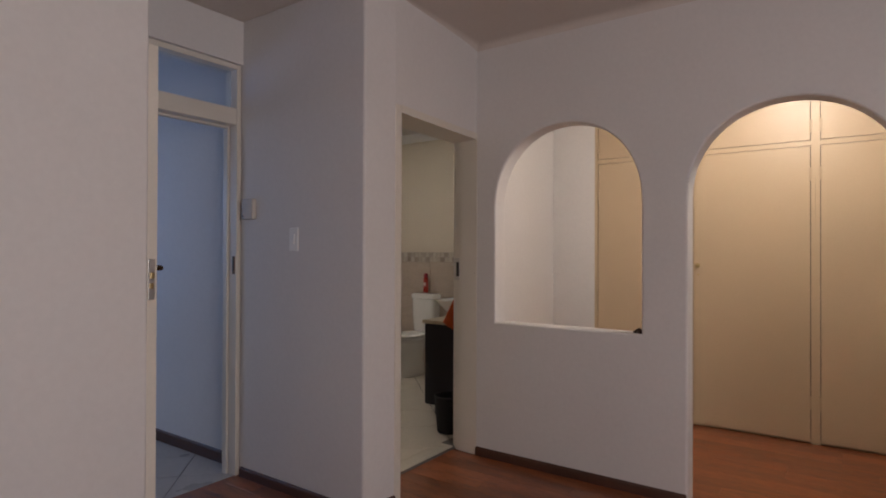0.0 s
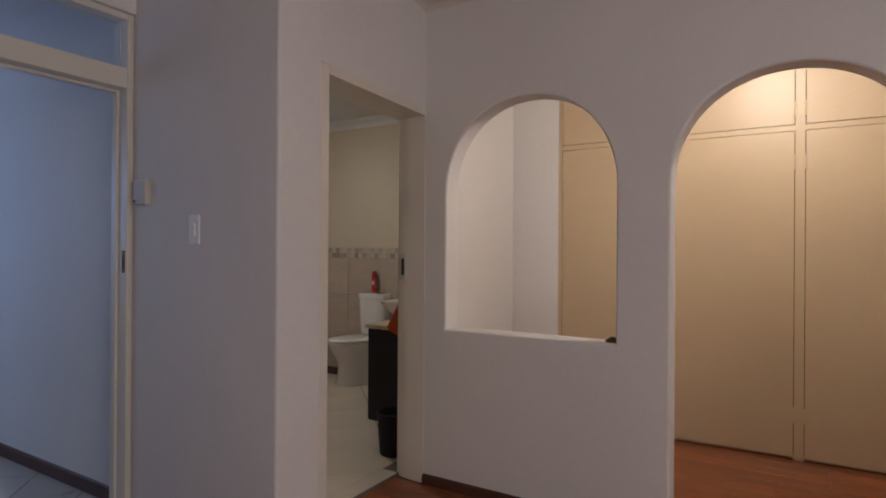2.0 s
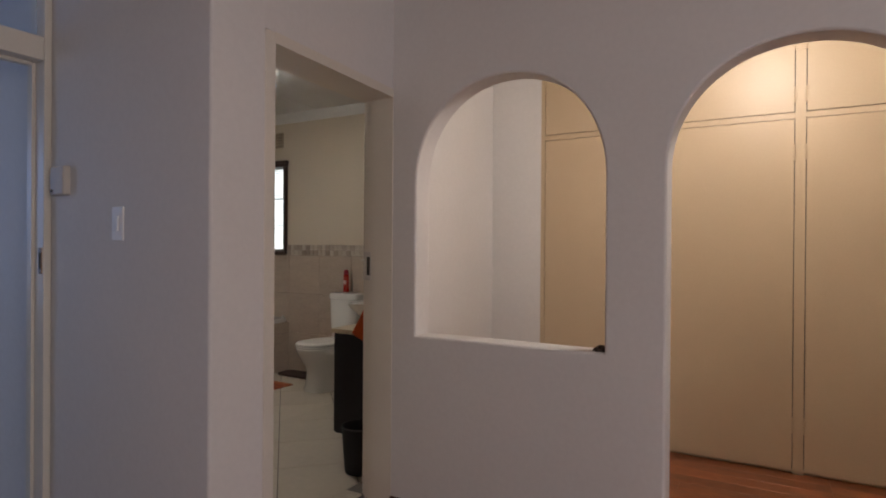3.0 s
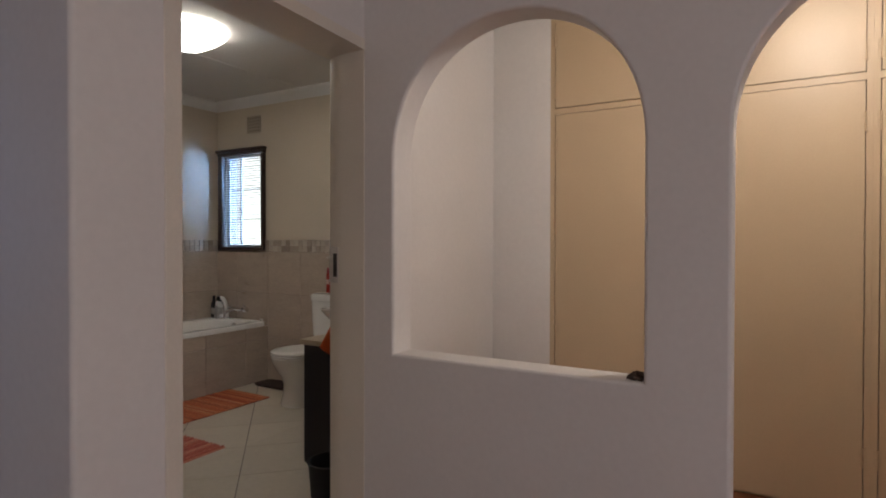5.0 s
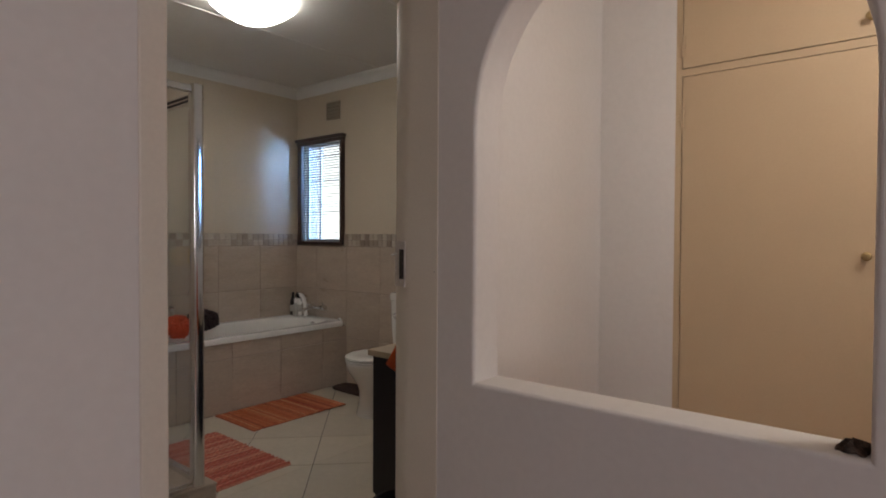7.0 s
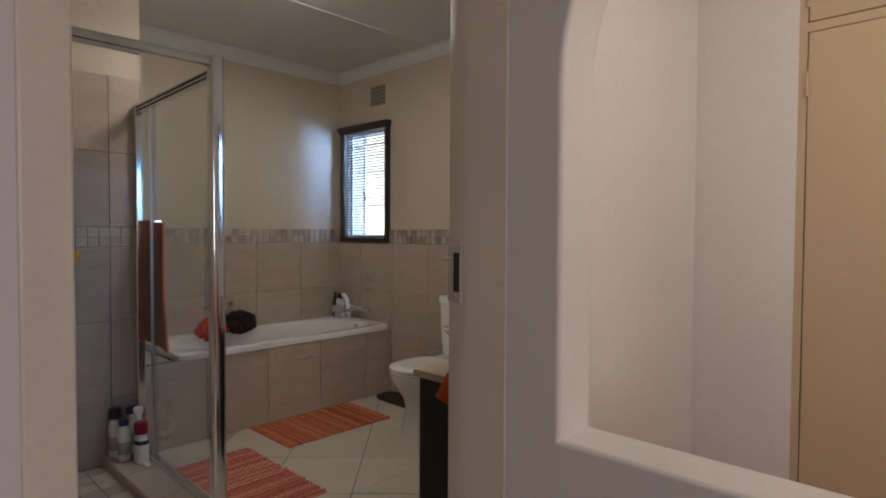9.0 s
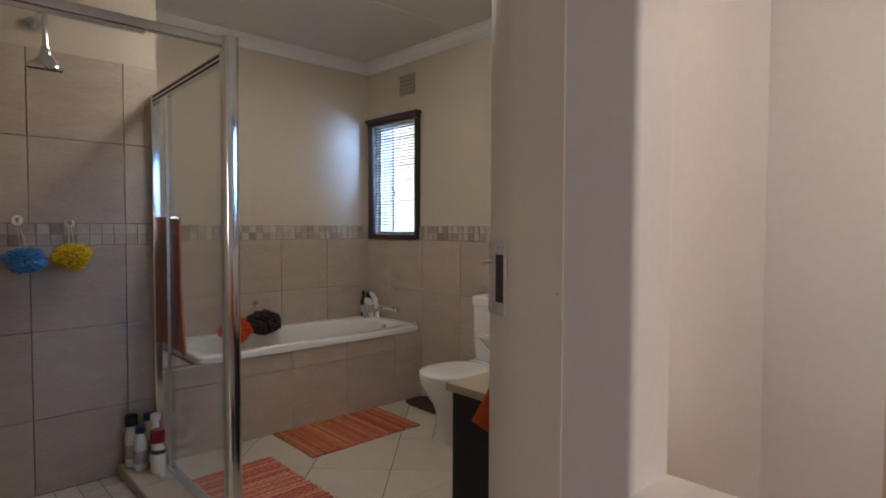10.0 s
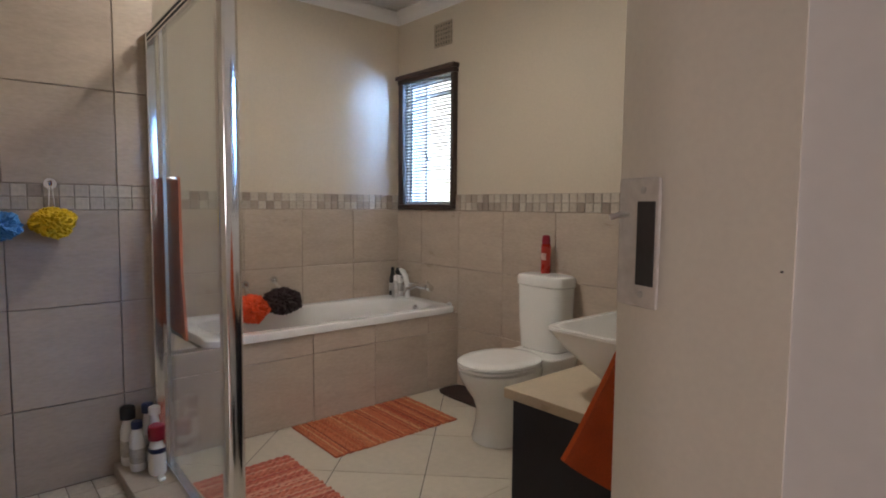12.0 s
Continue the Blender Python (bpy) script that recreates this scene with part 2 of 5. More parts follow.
def soften(me, limit=0.788):
    """Smooth shading weighted by face area, so that large faces stay flat up to their rounded edges."""
    me.shade_smooth()
    if len(me.polygons) > 12000:
        me.set_sharp_from_angle(angle=radians(38))
        return
    faces = [(p.normal.copy(), p.area) for p in me.polygons]
    round_vert = [[] for v in me.vertices]
    for p in me.polygons:
        for v in p.vertices:
            round_vert[v].append(p.index)
    normals = []
    for p in me.polygons:
        n0 = faces[p.index][0]
        for v in p.vertices:
            total = Vector((0, 0, 0))
            for q in round_vert[v]:
                n1, a1 = faces[q]
                if n0.dot(n1) > limit:
                    total += n1 * a1
            normals.append(total.normalized() if total.length > 1e-12 else n0)
    me.normals_split_custom_set(normals)


def part(name, bm, mat, parent=None, label="", smooth=True):
    """One mesh object, given in world metres, under a thing or a part."""
    at = ORIGIN.get(parent, Vector((0, 0, 0)))
    if parent is not None:
        bmesh.ops.translate(bm, verts=bm.verts, vec=-at)
    bmesh.ops.recalc_face_normals(bm, faces=bm.faces)
    me = bpy.data.meshes.new(name)
    bm.to_mesh(me)
    bm.free()
    me.materials.append(mat)
    if smooth:
        soften(me)
    ob = new(name, me)
    if parent is not None:
        ob.parent = parent
        ORIGIN[ob] = at
    return tagged(ob, label)


def structure(name, bm, mat, label, category):
    ob = part(name, bm, mat)
    return tagged(ob, label, category, "", "structure")


def add_box(bm, lo, hi, bevel=0.0, seg=2):
    lo, hi = Vector(lo), Vector(hi)
    made = bmesh.ops.create_cube(bm, size=1.0, matrix=Matrix.Translation((lo + hi) / 2) @ Matrix.Diagonal((*(hi - lo), 1)))
    if bevel:
        edges = list({e for v in made["verts"] for e in v.link_edges})
        bmesh.ops.bevel(bm, geom=edges, offset=bevel, segments=seg, profile=0.5, affect="EDGES")
    return bm


def box(lo, hi, bevel=0.0, seg=2):
    return add_box(bmesh.new(), lo, hi, bevel, seg)


def add_rings(bm, rings, cap0=True, cap1=True):
    """A skin over rings of points."""
    rows = [[bm.verts.new(p) for p in ring] for ring in rings]
    k = len(rows[0])
    for a, b in zip(rows, rows[1:]):
        for i in range(k):
            bm.faces.new((a[i], a[(i + 1) % k], b[(i + 1) % k], b[i]))
    if cap0:
        bm.faces.new(rows[0][::-1])
    if cap1:
        bm.faces.new(rows[-1])
    return bm


def oval(cx, cy, z, a, b, n=2.0, k=28, turn=0.0):
    pts = []
    for i in range(k):
        u = 2 * math.pi * i / k + turn
        c, s = math.cos(u), math.sin(u)
        pts.append(Vector((cx + a * math.copysign(abs(c) ** (2 / n), c), cy + b * math.copysign(abs(s) ** (2 / n), s), z)))
    return pts


def lathe(cx, cy, profile, k=20):
    return add_rings(bmesh.new(), [oval(cx, cy, z, r, r, 2, k) for r, z in profile])


def add_tube(bm, pts, r, k=10):
    pts = [Vector(p) for p in pts]
    rings = []
    for i, p in enumerate(pts):
        d = (pts[min(i + 1, len(pts) - 1)] - pts[max(i - 1, 0)]).normalized()
        side = d.cross(Vector((0, 0, 1)))
        side = side.normalized() if side.length > 0.05 else Vector((1, 0, 0))
        up = side.cross(d).normalized()
        rings.append([p + r * (math.cos(2 * math.pi * j / k) * side + math.sin(2 * math.pi * j / k) * up) for j in range(k)])
    return add_rings(bm, rings)


def tube(pts, r, k=10):
    return add_tube(bmesh.new(), pts, r, k)


def prism(outline, z0, z1):
    """A plan outline raised from z0 to z1."""
    return add_rings(bmesh.new(), [[Vector((x, y, z0)) for x, y in outline], [Vector((x, y, z1)) for x, y in outline]])


# ---- walls, floors and ceilings ----
def arch_loop(x0, x1, z0, top, rise, full, k=28):
    r = (x1 - x0) / 2
    cx, spring = (x0 + x1) / 2, top - rise
    arc = []
    for i in range(k + 1):
        c, s = math.cos(math.pi * i / k), math.sin(math.pi * i / k)
        arc.append((cx - r * math.copysign(abs(c) ** (2 / full), c), spring + rise * max(0.0, s) ** (2 / full)))
    return [(x0, z0)] + arc + [(x1, z0)]


def arch_wall(y0, y1, x0, x1, z1):
    """A plastered wall with an arched doorway and an arched opening over a sill; the openings' edges are rounded."""
    door = arch_loop(-0.468, 0.425, 0.0, 2.036, 0.446, 2.08)
    hole = arch_loop(-1.607, -0.703, 0.858, 2.056, 0.475, 2.1)
    bm = bmesh.new()
    outer = [(x0, 0.0)] + door + [(x1, 0.0), (x1, z1), (x0, z1)]
    loops = []
    for pts in (outer, hole):
        vs = [bm.verts.new((x, y0, z)) for x, z in pts]
        loops.append(vs)
        for a, b in zip(vs, vs[1:] + vs[:1]):
            bm.edges.new((a, b))
    bmesh.ops.triangle_fill(bm, use_beauty=True, use_dissolve=False, edges=bm.edges[:])
    keep = {(round(v.co.x, 4), round(v.co.z, 4)) for v in loops[1]} | {(round(x, 4), round(z, 4)) for x, z in door}
    out = bmesh.ops.extrude_face_region(bm, geom=bm.faces[:])
    bmesh.ops.translate(bm, verts=[g for g in out["geom"] if isinstance(g, bmesh.types.BMVert)], vec=(0, y1 - y0, 0))
    bmesh.ops.recalc_face_normals(bm, faces=bm.faces)
    sharp = []
    for e in bm.edges:
        if all((round(v.co.x, 4), round(v.co.z, 4)) in keep for v in e.verts) and abs(e.verts[0].co.y - e.verts[1].co.y) < 1e-5:
            if len(e.link_faces) == 2 and e.calc_face_angle(0) > 1.2:
                sharp.append(e)
    bmesh.ops.bevel(bm, geom=sharp, offset=0.013, segments=3, profile=0.5, affect="EDGES")
    return bm


structure("wall_north", arch_wall(3.285, 3.415, -1.745, 2.5, CEIL), PLASTER, "white plastered wall with an arched doorway and an arched opening", "wall")

# bedroom side of the bathroom, with the doorway
bm = prism([(-1.90, 2.195), (-1.708, 2.195), (-1.692, 2.408), (-1.90, 2.408)], 0, CEIL)
edge = [e for e in bm.edges if all(abs(v.co.x + 1.708) < 1e-4 and abs(v.co.y - 2.195) < 1e-4 for v in e.verts)]
bmesh.ops.bevel(bm, geom=edge, offset=0.012, segments=3, profile=0.5, affect="EDGES")
add_rings(bm, [[Vector((x, y, z)) for x, y in ((-1.692, 2.408), (-1.745, 3.285), (-1.96, 3.285), (-1.90, 2.408))] for z in (2.062, CEIL)])
structure("wall_bathroom_door", bm, PLASTER, "white plastered wall round the bathroom doorway", "wall")
structure("wall_nook_north", box((-2.665, 2.195, 0), (-1.90, 2.40, CEIL)), PLASTER, "white plastered side wall of the entrance nook", "wall")
structure("wall_passage_north", box((-4.31, 2.255, 0), (-2.665, 2.40, CEIL)), PLASTER, "white plastered passage wall", "wall")
bm = box((-1.90, -2.4, 0), (-1.745, 1.168, CEIL), 0)
edge = [e for e in bm.edges if all(abs(v.co.x + 1.745) < 1e-4 and abs(v.co.y - 1.168) < 1e-4 for v in e.verts)]
bmesh.ops.bevel(bm, geom=edge, offset=0.010, segments=3, profile=0.5, affect="EDGES")
structure("wall_west", bm, PLASTER, "white plastered bedroom wall", "wall")
structure("wall_nook_south", box((-2.665, 1.03, 0), (-1.90, 1.168, CEIL)), PLASTER, "white plastered side wall of the entrance nook", "wall")
bm = box((-2.80, 0.9, 0), (-2.665, 1.20, CEIL))
add_box(bm, (-2.80, 1.20, 2.3805), (-2.665, 2.20, CEIL))
add_box(bm, (-2.80, 2.20, 0), (-2.667, 2.2548, CEIL))
structure("wall_passage_door", bm, PLASTER, "white plastered wall over the passage door", "wall")
structure("wall_south", box((-1.745, -2.55, 0), (2.5, -2.4, CEIL)), PLASTER, "plain white bedroom wall", "wall")
bm = box((2.5, -2.55, 0), (2.65, -0.75, CEIL))
add_box(bm, (2.5, 1.15, 0), (2.65, 4.95, CEIL))
add_box(bm, (2.5, -0.75, 0), (2.65, 1.15, 0.85))
add_box(bm, (2.5, -0.75, 2.15), (2.65, 1.15, CEIL))
structure("wall_east", bm, PLASTER, "plain white bedroom wall with a window", "wall")

# dressing space
structure("wall_dressing_west", prism([(-1.895, 3.416), (-1.895, 5.27), (-2.03, 5.27), (-2.03, 3.485), (-1.955, 3.360), (-1.940, 3.325), (-1.90, 3.302), (-1.85, 3.293), (-1.748, 3.286), (-1.748, 3.416)], 0, CEIL), PLASTER, "white plastered wall between dressing space and bathroom", "wall")
structure("wall_dressing_north", box((-1.894, 4.79, 0), (-1.522, 4.95, CEIL)), PLASTER, "white plastered wall beside the cupboards", "wall")
structure("wall_behind_cupboards", box((-1.522, 5.36, 0), (2.5, 5.46, CEIL)), PLASTER, "plain wall behind the cupboards", "wall")

# bathroom shell
SHX, SHY = -4.31, 3.405
structure("wall_shower", box((SHX - 0.12, 2.40, 0), (SHX - 0.012, SHY, CEIL)), BPAINT, "beige painted wall behind the shower", "wall")
structure("wall_bath_end", box((-5.20, SHY - 0.115, 0), (SHX - 0.121, SHY, CEIL)), BPAINT, "beige painted wall at the end of the bathtub", "wall")
structure("wall_bath_west", box((-5.21, SHY + 0.001, 0), (-5.092, 5.40, CEIL)), BPAINT, "beige painted wall over the bathtub", "wall")
bm = box((-5.091, 5.282, 0), (-4.975, 5.42, CEIL))
add_box(bm, (-4.435, 5.282, 0), (-1.895, 5.42, CEIL))
add_box(bm, (-4.975, 5.282, 0), (-4.435, 5.42, 1.225))
add_box(bm, (-4.975, 5.282, 2.11), (-4.435, 5.42, CEIL))
structure("wall_bath_north", bm, BPAINT, "beige painted bathroom wall with a small window", "wall")
structure("wall_bath_south", box((-4.31, 2.401, 0), (-1.905, 2.46, CEIL)), BPAINT, "beige painted bathroom wall", "wall")

# passage beyond the door
structure("wall_passage_south", box((-6.6, 0.55, 0), (-2.8, 0.65, CEIL)), PLASTER, "plain white passage wall", "wall")
structure("wall_passage_west", box((-8.4, 0.55, 0), (-8.25, 5.0, CEIL)), PLASTER, "plain white wall at the end of the passage", "wall")
structure("wall_passage_far", box((-8.25, 4.2, 0), (-5.21, 4.3, CEIL)), PLASTER, "plain white wall beyond the passage", "wall")
structure("wall_passage_corner", box((-8.25, 0.55, 0), (-6.6, 0.65, CEIL)), PLASTER, "plain white passage wall", "wall")
structure("wall_passage_end", box((-2.8, 0.55, 0), (-2.66, 0.9, CEIL)), PLASTER, "plain white passage wall", "wall")

structure("ceiling", box((-1.96, -2.6, CEIL), (2.7, 5.5, CEIL + 0.12)), CEILING, "plain matt bedroom ceiling", "ceiling")
structure("ceiling_nook", box((-2.80, 0.55, CEIL + 0.001), (-1.961, 2.40, CEIL + 0.12)), CEILING, "plain matt ceiling over the entrance nook", "ceiling")
structure("ceiling_bathroom", box((-5.25, 2.401, CEIL), (-1.961, 5.5, CEIL + 0.12)), BCEIL, "grey-white bathroom ceiling", "ceiling")
structure("ceiling_passage", box((-8.4, 0.5, CEIL + 0.002), (-2.801, 2.40, CEIL + 0.12)), BCEIL, "plain white passage ceiling", "ceiling")
structure("ceiling_passage_far", box((-8.4, 2.401, CEIL + 0.002), (-5.251, 5.0, CEIL + 0.12)), BCEIL, "plain white passage ceiling", "ceiling")


def cove(name, a, b, inward, r, mat, label, cove_k=6):
    """A concave strip between wall and ceiling, from a to b in plan."""
    a, b, inward = Vector((*a, 0)), Vector((*b, 0)), Vector((*inward, 0))
    rings = []
    for p in (a, b):
        ring = [p + Vector((0, 0, CEIL - 0.0005)) - inward * 0.003, p + Vector((0, 0, CEIL - r)) - inward * 0.003]
        for i in range(cove_k + 1):
            u = math.pi / 2 * i / cove_k
            ring.append(p + inward * (r - r * math.cos(u)) + Vector((0, 0, CEIL - r + r * math.sin(u) - 0.0006)))
        rings.append(ring)
    return structure(name, add_rings(bmesh.new(), rings), mat, label, "cornice")


COVE = 0.04
for i, (a, b, inw) in enumerate([((-1.745, 3.285), (2.5, 3.285), (0, -1)), ((-1.706, 2.195), (-1.745, 3.285), (1, 0)), ((-1.745, -2.4), (-1.745, 1.168), (1, 0))]):
    cove("trim_cove_%d" % (i + 1), a, b, inw, COVE, CEILING, "rounded plaster cove under the ceiling")


def cornice(name, a, b, inward):
    """A moulded gypsum cornice."""
    a, b, inward = Vector((*a, 0)), Vector((*b, 0)), Vector((*inward, 0))
    prof = [(0, 0), (0, -0.088), (0.010, -0.088), (0.012, -0.078), (0.018, -0.072), (0.022, -0.052), (0.034, -0.034), (0.044, -0.026), (0.047, -0.014), (0.056, -0.012), (0.056, 0)]
    rings = [[p + inward * (u - 0.002) + Vector((0, 0, CEIL - 0.0005 + w)) for u, w in prof] for p in (a, b)]
    return structure(name, add_rings(bmesh.new(), rings), WHITEC, "white moulded plaster cornice", "cornice")


WHITEC = material("white_cornice_paint", (0.72, 0.71, 0.69), 0.6, 0.02, 3, 60, 0.02)
cornice("trim_cornice_1", (-5.092, SHY), (-5.092, 5.282), (1, 0))
cornice("trim_cornice_2", (-5.092, 5.282), (-1.985, 5.282), (0, -1))
cornice("trim_cornice_3", (-5.092, SHY), (SHX - 0.012, SHY), (0, 1))
# cover strip on the bathroom ceiling
for i, x in enumerate((-3.975, -3.003)):
    structure("trim_ceiling_strip_%d" % (i + 1), box((x - 0.011, 2.47, CEIL - 0.005), (x + 0.011, 5.20, CEIL + 0.001), 0.002), WHITEC, "thin cover strip along the bathroom ceiling", "trim")

# skirtings
def skirting(name, a, b, inward, h=0.055, d=0.014, mat=None):
    a, b, inward = Vector((*a, 0)), Vector((*b, 0)), Vector((*inward, 0))
    prof = [(0, 0), (d, 0), (d, h * 0.7), (d * 0.55, h * 0.93), (0, h)]
    rings = [[p + inward * (u - 0.001) + Vector((0, 0, w)) for u, w in prof] for p in (a, b)]
    structure(name, add_rings(bmesh.new(), rings), mat or SKIRT, "dark brown wooden skirting", "skirting")


skirting("baseboard_1", (-1.745, 3.285), (-0.474, 3.285), (0, -1))
skirting("baseboard_2", (-2.665, 2.195), (-1.71, 2.195), (0, -1))
skirting("baseboard_3", (-4.31, 2.255), (-2.925, 2.255), (0, -1), 0.075)
skirting("baseboard_4", (-1.708, 2.195), (-1.692, 2.408), (1, 0))
skirting("baseboard_5", (-1.745, -2.4), (-1.745, 1.168), (1, 0))
skirting("baseboard_6", (0.439, 3.285), (2.5, 3.285), (0, -1))
skirting("baseboard_7", (-4.31, 2.255), (-4.31, 2.40), (-1, 0), 0.075)
skirting("baseboard_8", (-1.895, 3.416), (-1.895, 4.79), (1, 0))

# floors
floor = structure("floor", box((-2.70, -2.6, -0.12), (2.7, 5.5, -0.006)), WOODBASE, "red-brown varnished wooden floor", "floor")
bath_floor = structure("floor_bathroom", box((-5.3, 2.40, -0.11), (-1.925, 5.5, BFLOOR - 0.003)), FGROUT, "floor of cream tiles laid diagonally with grey joints", "floor")
passage_floor = structure("floor_passage", box((-8.5, 0.4, -0.13), (-2.701, 2.399, -0.003)), FGROUT, "passage floor of grey tiles laid diagonally", "floor")
structure("floor_passage_far", box((-8.5, 2.3995, -0.13), (-5.301, 5.2, -0.003)), PTILE, "plain grey passage floor beyond the corner", "floor")
# two steps up beyond the passage
for i, (x, z) in enumerate([(-5.75, 0.17), (-6.75, 0.34)]):
    bm = box((-8.25, 2.31, -0.003), (x, 4.2, z), 0.006)
    tread = structure("step_%d" % (i + 1), bm, PTILE, "grey tiled step with a dark nosing", "step")
    part("nosing", box((x - 0.03, 2.32, z - 0.04), (x + 0.006, 4.19, z + 0.004), 0.004), SKIRT, tread, "dark nosing")


# ---- doors and frames ----
def steel_frame(name, opening, face, depth, label, transom=None, widths=(0.055, 0.052), stops=True):
    """A pressed-steel frame round an opening in a wall across x. opening: y0, y1, head."""
    y0, y1, head = opening
    ob = thing(name, ((face - depth / 2), (y0 + y1) / 2, 0), label, "door frame")
    ob["kind"] = "structure"
    w, w1 = widths
    top = transom or head
    for side, ya, yb, stop in (("jamb", y0 - w, y0, 1), ("jamb", y1, y1 + w1, -1)):
        bm = box((face - depth, ya, 0.0), (face + 0.004, yb, top + 0.03), 0.005, 3)
        part(side, bm, FRAMEP, ob)
        if not stops:
            continue
        s0, s1 = (y0 - 0.002, y0 + 0.012) if stop > 0 else (y1 - 0.012, y1 + 0.002)
        part("door_stop", box((face - depth + 0.002, s0, 0.0), (face - depth * 0.62, s1, head), 0.003), FRAMEP, ob)
    part("head", box((face - depth, y0 + 0.001, head), (face + 0.003, y1 - 0.001, head + (0.095 if transom else 0.036)), 0.005, 3), FRAMEP, ob)
    if stops:
        part("door_stop", box((face - depth + 0.002, y0 + 0.013, head - 0.012), (face - depth * 0.62, y1 - 0.013, head + 0.002), 0.003), FRAMEP, ob)
    if transom:
        part("top_rail", box((face - depth, y0 + 0.001, transom), (face + 0.003, y1 - 0.001, transom + 0.03), 0.005, 3), FRAMEP, ob)
        pane = part("transom_pane", box((face - depth * 0.55, y0 + 0.002, head + 0.093), (face - depth * 0.5, y1 - 0.002, transom + 0.002)), FROST, ob, "slightly frosted transom glass", False)
        pane.visible_shadow = False
    return ob


frame_bath = thing("door_1", (-1.8, 2.9, 0), "cream enamelled steel door frame without its door", "door frame")
frame_bath["kind"] = "structure"
part("jamb", box((-1.90, 2.4082, 0.0), (-1.688, 2.458, 2.06), 0.004, 3), FRAMEP, frame_bath)
part("jamb", prism([(-1.743, 3.2853), (-1.743, 3.2815), (-1.85, 3.285), (-1.90, 3.294), (-1.942, 3.315), (-1.942, 3.322), (-1.90, 3.301), (-1.85, 3.292)], 0.0, 2.0205), FRAMEP, frame_bath)
part("head", add_rings(bmesh.new(), [[Vector((x, y, z)) for x, y in ((-1.689, 2.4582), (-1.742, 3.2848), (-1.94, 3.3145), (-1.90, 2.4582))] for z in (2.021, 2.0618)]), FRAMEP, frame_bath)


def on_jamb(bm):
    """Turns and moves what was made flat at y = 0, about x = 0, onto the splayed jamb."""
    bmesh.ops.rotate(bm, verts=bm.verts, cent=(0, 0, 0), matrix=Matrix.Rotation(radians(-17), 3, "Z"))
    bmesh.ops.translate(bm, verts=bm.verts, vec=(-1.895, 3.2915, -0.007))
    return bm


strike = part("strike_plate", on_jamb(box((-0.040, -0.004, 1.122), (0.023, 0.001, 1.266), 0.003)), WORNPAINT, frame_bath, "paint-smeared steel strike plate")
# Hole painted as a dark slab on the plate's face, in place of shade
part("latch_hole", on_jamb(box((-0.008, -0.0055, 1.147), (0.0185, -0.0035, 1.240), 0.0008)), SHADESCREW, strike, "dark slab painted as the shade in the latch hole")
for z in (1.137, 1.252):
    part("screw", on_jamb(add_rings(bmesh.new(), [[Vector((0.004 * math.cos(u), y, z + 0.004 * math.sin(u))) for u in [2 * math.pi * i / 10 for i in range(10)]] for y in (-0.0035, -0.0055)])), STEEL, strike)
part("latch_pin", on_jamb(tube([(-0.022, -0.002, 1.225), (-0.034, -0.006, 1.225), (-0.040, -0.016, 1.221)], 0.0035, 8)), STEEL, frame_bath, "small bent steel pin")
part("screw", tube([(-1.752, 3.283, 1.169), (-1.752, 3.2790, 1.169)], 0.0011, 8), SHADESCREW, frame_bath, "tiny dark screw")

frame_pass = steel_frame("door_2", (1.25, 2.170, 2.03), -2.69, 0.11, "cream enamelled steel door frame with a transom", 2.35, (0.05, 0.029))
plate = part("strike_plate", box((-2.722, 2.1665, 1.165), (-2.697, 2.1705, 1.27), 0.002), BRONZE, frame_pass, "dark worn strike plate")
# The hole's shade is the slab's dark colour; the plate is not cut
part("latch_hole", box((-2.716, 2.1655, 1.185), (-2.702, 2.167, 1.25), 0.0006), SHADESCREW, plate, "dark slab painted as the shade in the latch hole")

leaf = thing("door_3", (-2.68, 1.195, 0.006), "cream painted flush door standing fully open against the wall", "door")
leaf["kind"] = "structure"
part("leaf", box((-2.675, 1.174, 0.006), (-1.775, 1.216, 2.018), 0.003), LEAFP, leaf)
lock = part("lock_plate", box((-1.7765, 1.183, 1.125), (-1.773, 1.207, 1.268), 0.002), STEEL, leaf, "worn steel lock plate")
part("latch", box((-1.774, 1.188, 1.20), (-1.764, 1.202, 1.222), 0.003), BRASS, lock, "brass latch tongue")
part("bolt", box((-1.774, 1.188, 1.165), (-1.771, 1.202, 1.185), 0.002), BRASS, lock, "brass deadbolt")
part("back_plate", box((-1.875, 1.2155, 1.13), (-1.83, 1.220, 1.29), 0.004), STEEL, leaf, "steel handle plate")
part("handle", tube([(-1.85, 1.216, 1.235), (-1.85, 1.260, 1.235), (-1.855, 1.270, 1.235), (-1.875, 1.276, 1.235), (-2.015, 1.278, 1.232)], 0.0105, 10), BRONZE, leaf, "dark worn lever handle")
for z in (0.25, 1.75):
    part("hinge", tube([(-2.683, 1.222, z - 0.05), (-2.683, 1.222, z + 0.05)], 0.007), STEEL, leaf)

# wall switch and intercom box in the nook
sw = thing("light_switch", (-2.215, 2.20, 1.36), "white plastic wall switch plate with a rocker", "light switch")
part("plate", box((-2.250, 2.190, 1.300), (-2.180, 2.2005, 1.425), 0.004), WHITEPL, sw)
part("rocker", box((-2.226, 2.185, 1.335), (-2.204, 2.192, 1.390), 0.003), WHITEPL, sw)
ic = thing("alarm_sensor", (-2.585, 2.20, 1.53), "small cream plastic wall box with a dark button", "wall box")
part("case", box((-2.640, 2.168, 1.480), (-2.540, 2.2005, 1.598), 0.008, 3), BOXPL, ic)
bm = lathe(-2.622, 0, [(0.006, 0.0), (0.006, 0.004), (0.003, 0.005)], 10)
